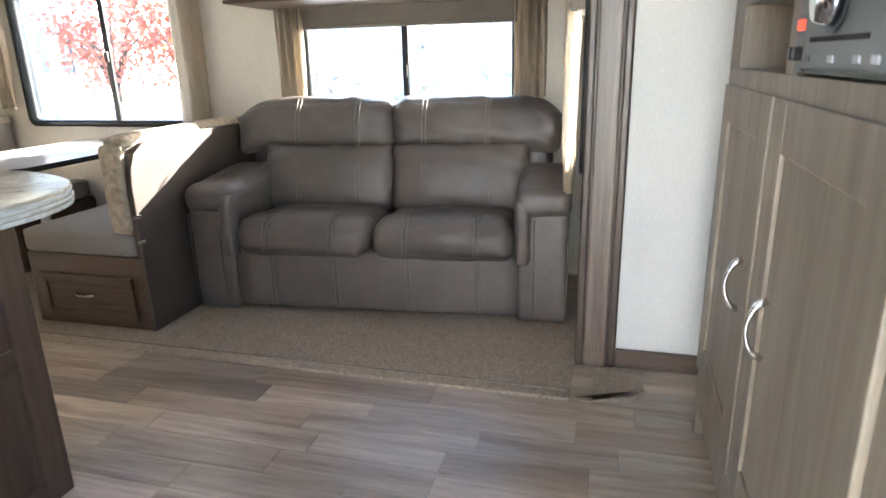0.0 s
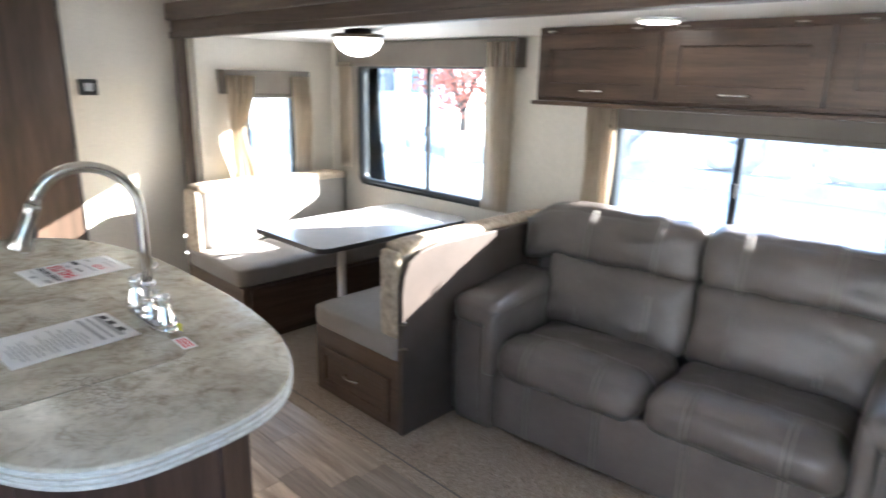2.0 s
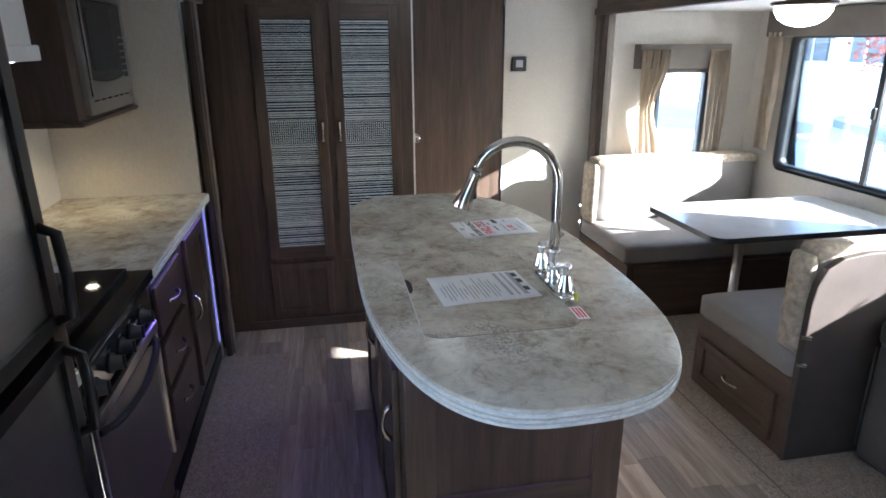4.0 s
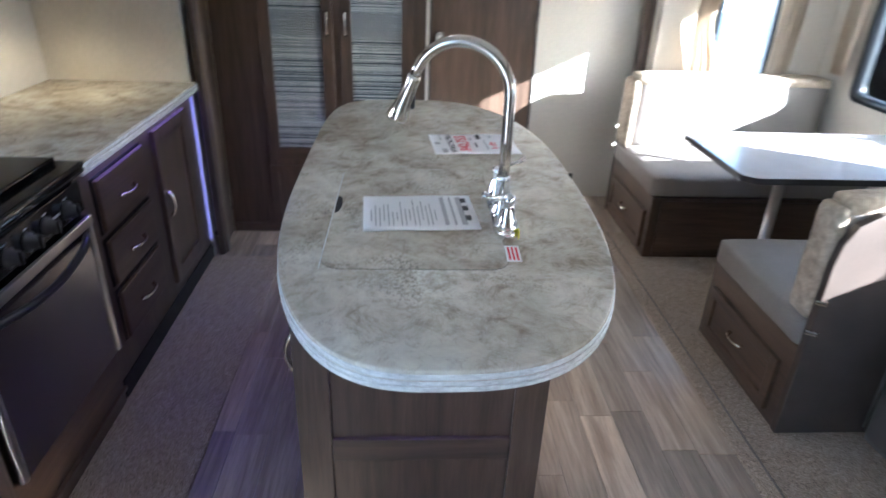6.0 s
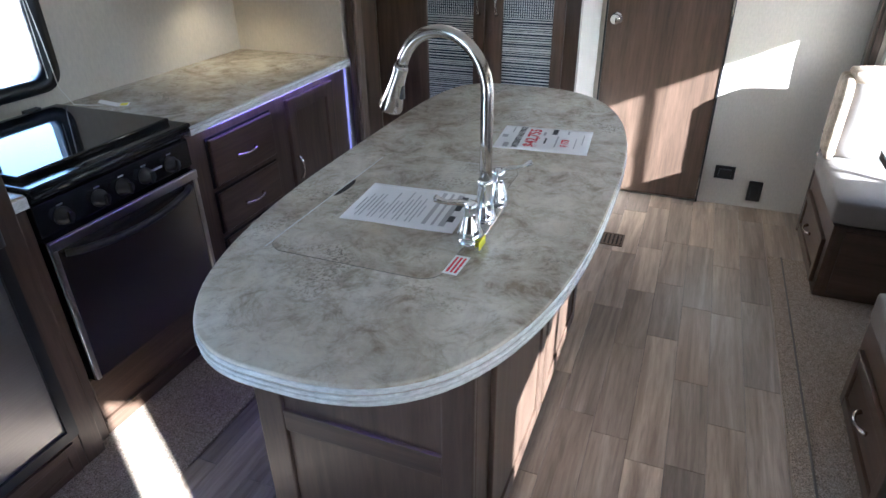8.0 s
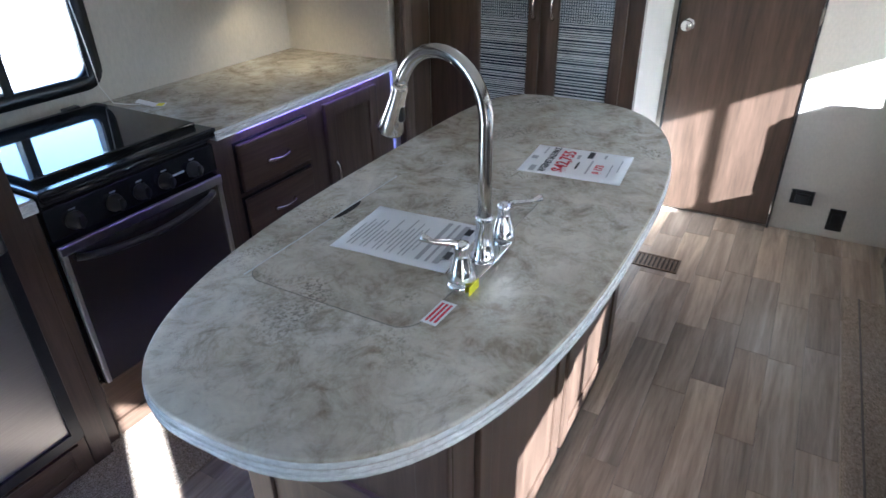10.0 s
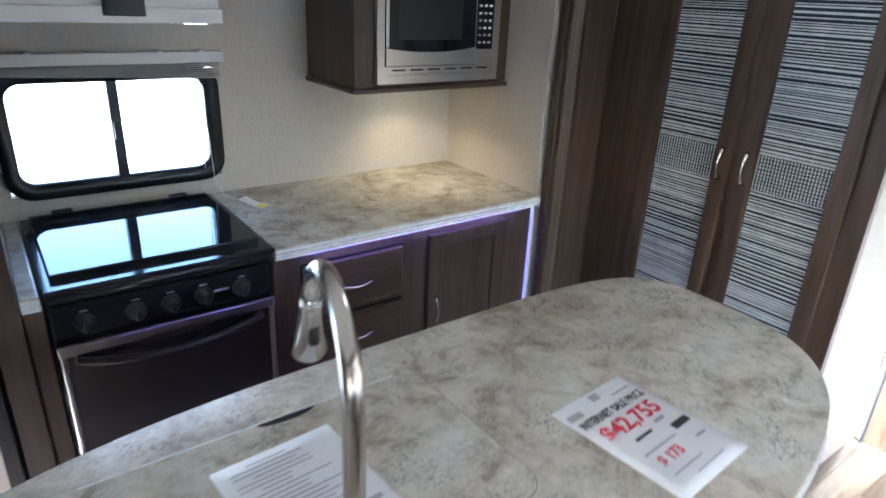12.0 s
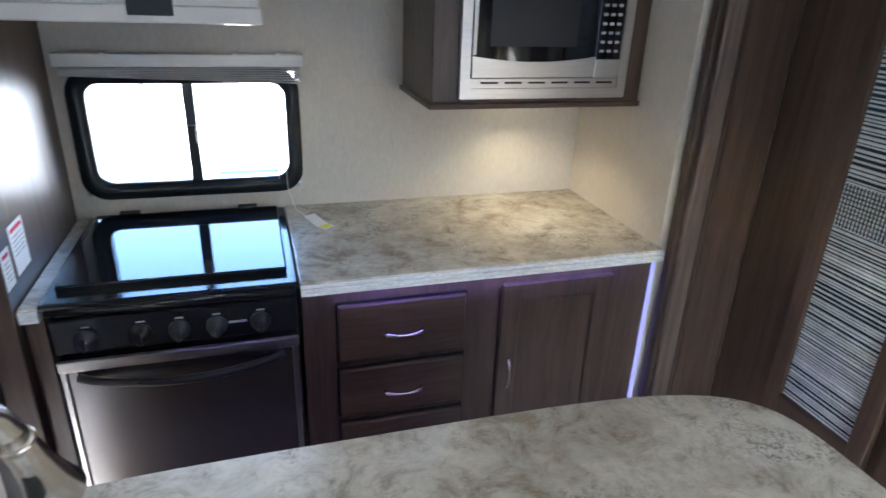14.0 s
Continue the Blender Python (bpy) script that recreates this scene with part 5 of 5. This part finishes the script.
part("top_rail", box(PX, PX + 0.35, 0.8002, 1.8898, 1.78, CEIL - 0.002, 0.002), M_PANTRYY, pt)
part("shelf_lining", box(PX + 0.02, PX + 0.345, 0.81, 1.88, 1.3452, 1.348, 0), M_LINING, pt, "slate shelf lining")
part("shelf_back", box(PX + 0.335, PX + 0.339, 0.80, 1.89, 1.348, 1.78, 0), M_LINING, pt, "slate shelf lining")
part("shelf_end", box(PX + 0.02, PX + 0.334, 1.884, 1.8895, 1.348, 1.78, 0), M_LINING, pt, "slate shelf lining")
part("cubby_back", box(PX + 0.34, PX + 0.349, 0.78, 1.88, 1.095, 1.76, 0), M_WOOD, pt)
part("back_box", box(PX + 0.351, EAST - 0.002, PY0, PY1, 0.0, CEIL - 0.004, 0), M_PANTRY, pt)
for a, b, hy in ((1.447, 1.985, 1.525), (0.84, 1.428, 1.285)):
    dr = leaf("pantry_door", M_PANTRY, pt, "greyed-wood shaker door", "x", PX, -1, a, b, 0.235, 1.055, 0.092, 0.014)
    pull(dr, (PX - 0.014, hy, 0.60), (PX - 0.014, hy, 0.715), (-0.03, 0, 0), M_CHROME, 0.0055)
for z in (0.34, 0.95):
    part("hinge", rod([(PX - 0.012, 0.832, z), (PX - 0.012, 0.832, z + 0.06)], 0.007, 10), M_NICKEL, pt)
rd = thing("radio", (PX, 1.09, 1.2), "grey-green car-style radio set in the pantry face", "radio")
part("face_plate", box(PX - 0.008, PX + 0.10, 0.86, 1.352, 1.10, 1.333, 0.005, 3), M_RADIO, rd)
part("bezel", box(PX - 0.016, PX - 0.007, 0.885, 1.275, 1.106, 1.328, 0.006, 3), M_RADIO, rd)
part("bezel_edge", box(PX - 0.0145, PX - 0.0065, 1.2755, 1.283, 1.104, 1.33, 0.002), M_BLACK, rd)
part("disc_slot", box(PX - 0.0185, PX - 0.0155, 1.0, 1.235, 1.146, 1.153, 0.001), M_DARK, rd, "disc slot")
part("knob_collar", rod([(PX - 0.015, 1.135, 1.205), (PX - 0.020, 1.135, 1.205)], 0.05, 32), M_BLACK, rd, "black knob collar")
part("volume_knob", rod([(PX - 0.02, 1.135, 1.205), (PX - 0.030, 1.135, 1.205), (PX - 0.042, 1.135, 1.205)], 0.035, 28, [0.042, 0.04, 0.034]), M_CHROME, rd, "chrome volume knob", True)
part("display", box(PX - 0.0105, PX - 0.0075, 1.30, 1.345, 1.165, 1.182, 0), M_REDLED, rd, "red lit display")
part("display_window", box(PX - 0.0095, PX - 0.0072, 1.294, 1.35, 1.158, 1.19, 0), M_BLACK, rd)
for y in (1.305, 1.335):
    part("jack", rod([(PX - 0.008, y, 1.13), (PX - 0.022, y, 1.13)], 0.011, 14), M_BLACK, rd)
    part("indicator", box(PX - 0.0095, PX - 0.0075, y - 0.008, y + 0.008, 1.215, 1.221, 0), M_GREY, rd)
for k in range(6):
    part("button", box(PX - 0.019, PX - 0.0155, 0.94 + k * 0.055, 0.972 + k * 0.055, 1.255, 1.268, 0.002), M_BLACK, rd)
for y in (0.97, 1.03, 1.13, 1.24):
    part("button", box(PX - 0.018, PX - 0.0155, y - 0.012, y + 0.012, 1.118, 1.128, 0.002), M_GREY if y < 1.2 else M_BLACK, rd)
sk = thing("notice_card", (PX + 0.1, 1.5, 1.3485), "black bag with a yellow card on the shelf", "card")
part("bag", pad(PX + 0.03, PX + 0.13, 1.46, 1.66, 1.3485, 1.53, 0.02, (0.01, 0, 0), 8), M_BLACK, sk, "", True)
part("card", box(PX + 0.022, PX + 0.028, 1.52, 1.65, 1.43, 1.50, 0), M_YELLOW, sk, "yellow card")

# ---- outside ----
GZ = -0.85
gm = plain("pale_gravel", (0.52, 0.52, 0.48), 0.9, vary=0.2, scale=0.6, grain=0.3, fine=30)
setting("ground", box(-400, 400, -400, 400, GZ - 0.2, GZ, 0), gm, "pale gravel lot", "ground")
M_SIDING = plain("white_siding", (0.78, 0.78, 0.76), 0.5, vary=0.04, scale=1)
M_PANEW = plain("dark_far_glass", (0.10, 0.13, 0.16), 0.1, vary=0.1)
M_ROCK = plain("grey_rock", (0.42, 0.40, 0.38), 0.9, vary=0.3, scale=2, grain=0.2, fine=20)
M_BLUE = plain("pale_blue_paint", (0.50, 0.64, 0.72), 0.25, vary=0.05)
M_BARK = plain("bark", (0.09, 0.07, 0.055), 0.9, vary=0.3)
M_LEAFR = plain("red_autumn_leaf", (0.36, 0.12, 0.08), 0.7, vary=0.4, scale=3)
M_LEAFO = plain("orange_autumn_leaf", (0.45, 0.20, 0.04), 0.7, vary=0.4, scale=3)
M_ROOF = plain("grey_shingle", (0.12, 0.12, 0.12), 0.9, grain=0.2, fine=10)

ho = thing("house", (-17, 17, GZ), "white sided house with small dark windows", "house")
part("wall", box(-22, -14.0, 15.5, 21, GZ, 3.2, 0), M_SIDING, ho)
bm = bmesh.new()
pr = [bm.verts.new(p) for p in ((-22.4, 15.1, 3.2), (-22.4, 21.4, 3.2), (-22.4, 18.25, 5.4), (-13.6, 15.1, 3.2), (-13.6, 21.4, 3.2), (-13.6, 18.25, 5.4))]
for q in ((0, 1, 2), (3, 5, 4), (0, 2, 5, 3), (1, 4, 5, 2), (0, 3, 4, 1)):
    bm.faces.new([pr[k] for k in q])
part("roof", bm, M_ROOF, ho)
for x in (-20.5, -17.6, -15.6):
    wp = part("window", box(x - 0.55, x + 0.55, 15.42, 15.51, 1.0, 2.2, 0), M_PANEW, ho)
    part("frame", boxes([(x - 0.62, x + 0.62, 15.40, 15.43, 0.92, 1.0), (x - 0.62, x + 0.62, 15.40, 15.43, 2.2, 2.28), (x - 0.03, x + 0.03, 15.40, 15.43, 1.0, 2.2)]), M_SIDING, wp)


def tree(x, y, height, spread, leaf, label, seed, leaves=2600):
    rng = random.Random(seed)
    th = thing("tree", (x, y, GZ), label, "tree")
    part("trunk", rod([(x, y, GZ), (x + 0.05, y, GZ + height * 0.25), (x - 0.05, y + 0.05, GZ + height * 0.55)], 0.1, 10, [0.16, 0.11, 0.06]), M_BARK, th, "", True)
    hubs = []
    for k in range(9):
        a = 2 * math.pi * k / 9 + rng.uniform(-0.3, 0.3)
        tip = Vector((x + spread * 0.75 * math.cos(a) * rng.uniform(0.5, 1), y + spread * 0.75 * math.sin(a) * rng.uniform(0.5, 1), GZ + height * rng.uniform(0.45, 0.95)))
        part("limb", rod([(x, y, GZ + height * 0.3), (Vector((x, y, GZ + height * 0.45)) + tip) / 2, tip], 0.04, 6, [0.06, 0.04, 0.012]), M_BARK, th, "", True)
        hubs.append(tip)
    vs, fs = [], []
    for k in range(leaves):
        c = rng.choice(hubs) + Vector([rng.gauss(0, spread * 0.24) for _ in range(3)])
        u = Vector([rng.gauss(0, 1) for _ in range(3)]).normalized()
        w = u.orthogonal().normalized()
        s = rng.uniform(0.05, 0.11)
        i = len(vs)
        vs += [c + u * s, c + w * s * 0.6, c - u * s, c - w * s * 0.6]
        fs.append((i, i + 1, i + 2, i + 3))
    me = bpy.data.meshes.new("crown")
    me.from_pydata([v - ORIGIN[th.name] for v in vs], [], fs)
    me.materials.append(leaf)
    ob = new("crown", me)
    ob.parent = th


tree(-12.3, 13.9, 4.6, 1.7, M_LEAFR, "dark red autumn tree on the bank", 1, 1300)
tree(-10.6, 14.8, 4.2, 1.6, M_LEAFR, "dark red autumn tree on the bank", 2, 1300)
tree(-8.9, 14.4, 3.8, 1.3, M_LEAFO, "orange autumn tree on the bank", 3)
bk = thing("rock_bank", (-2, 16, GZ), "bank of heaped grey rocks", "rocks", kind="stuff")
rng = random.Random(9)
bm = bmesh.new()
for k in range(420):
    x, t = rng.uniform(-12, 9), rng.uniform(0, 1)
    s = rng.uniform(0.22, 0.55)
    res = bmesh.ops.create_icosphere(bm, subdivisions=1, radius=s, matrix=Matrix.Translation((x, 15.4 + 3.4 * t, GZ + 0.5 + 2.9 * t)) @ Euler((rng.uniform(0, 3), rng.uniform(0, 3), 0)).to_matrix().to_4x4() @ Matrix.Diagonal((1.3, 1, 0.7, 1)))
part("rocks", bm, M_ROCK, bk)
part("slope", outline([(-13, 15.2), (10, 15.2), (10, 22), (-13, 22)], GZ, GZ + 0.4), M_ROCK, bk)

car = thing("parked_car", (-7.6, 9.0, GZ), "pale blue parked car with dark windows", "car", rz=70, local=True)
body = [(-2.1, 0.35), (-2.05, 0.75), (-1.2, 0.92), (-0.55, 1.38), (0.9, 1.40), (1.75, 0.98), (2.15, 0.85), (2.15, 0.35)]
bm = outline(body, -0.82, 0.82, 0.08, 3)
for v in bm.verts:
    v.co = (v.co.x, v.co.z, v.co.y)
part("body", bm, M_BLUE, car, "", True)
part("window", box(-0.9, 1.25, -0.835, 0.835, 0.98, 1.30, 0.05), M_PANEW, car)
for x in (-1.3, 1.35):
    for y in (-0.8, 0.8):
        part("wheel", rod([(x, y - 0.1, 0.32), (x, y + 0.1, 0.32)], 0.32, 24), M_BLACK, car, "", False)
tr = thing("travel_trailer", (-2.5, -4.6, GZ), "white travel trailer parked alongside", "trailer")
part("body", box(-7.5, 2.5, -7.0, -4.6, GZ + 0.5, 2.2, 0.1, 3), M_SIDING, tr)
for x in (-4.2, -0.45):
    wp = part("window", ring("y", -4.605, -4.58, (x - 0.6, x + 0.6, 0.55, 1.3), 0.05, 0.1), M_PANEW, tr)
    part("pane", box(x - 0.56, x + 0.56, -4.602, -4.585, 0.59, 1.26, 0), M_SIDING, wp)
part("stripe", box(-7.5, 2.5, -4.598, -4.59, -0.16, -0.11, 0), M_PANEW, tr)
part("chassis", box(-7.2, 2.2, -6.8, -4.8, GZ + 0.3, GZ + 0.499, 0), M_BLACK, tr)
for x in (-3.2, -2.3):
    part("wheel", rod([(x, -4.85, GZ + 0.33), (x, -4.65, GZ + 0.33)], 0.33, 24), M_BLACK, tr)

# ---- floor planks ----
pl_rng = random.Random(11)
PW = 0.118
PLANK = {}


def plank(x0, x1, y0, y1):
    key = (round(x1 - x0, 3), round(y1 - y0, 3))
    if key not in PLANK:
        PLANK[key] = finish("plank", add_box(bmesh.new(), 0.0006, key[0] - 0.0006, 0.0006, key[1] - 0.0006, -0.006, 0.0, 0.0008), M_PLANK)
    ob = new("plank", PLANK[key])
    ob.location = (x0, y0, 0)
    ob.parent = bpy.data.objects["floor"]


y = -0.04
while y < 2.36:
    y2 = min(y + PW, OPEN + 0.018)
    x = WEST - pl_rng.choice((0.0, 0.2, 0.35, 0.5, 0.65))
    while x < EAST:
        x2 = x + pl_rng.choice((0.42, 0.5, 0.58, 0.68))
        a, b = max(x, WEST), min(x2, EAST)
        if b - a > 0.03:
            plank(a, b, y, y2)
        x = x2
    y = y2
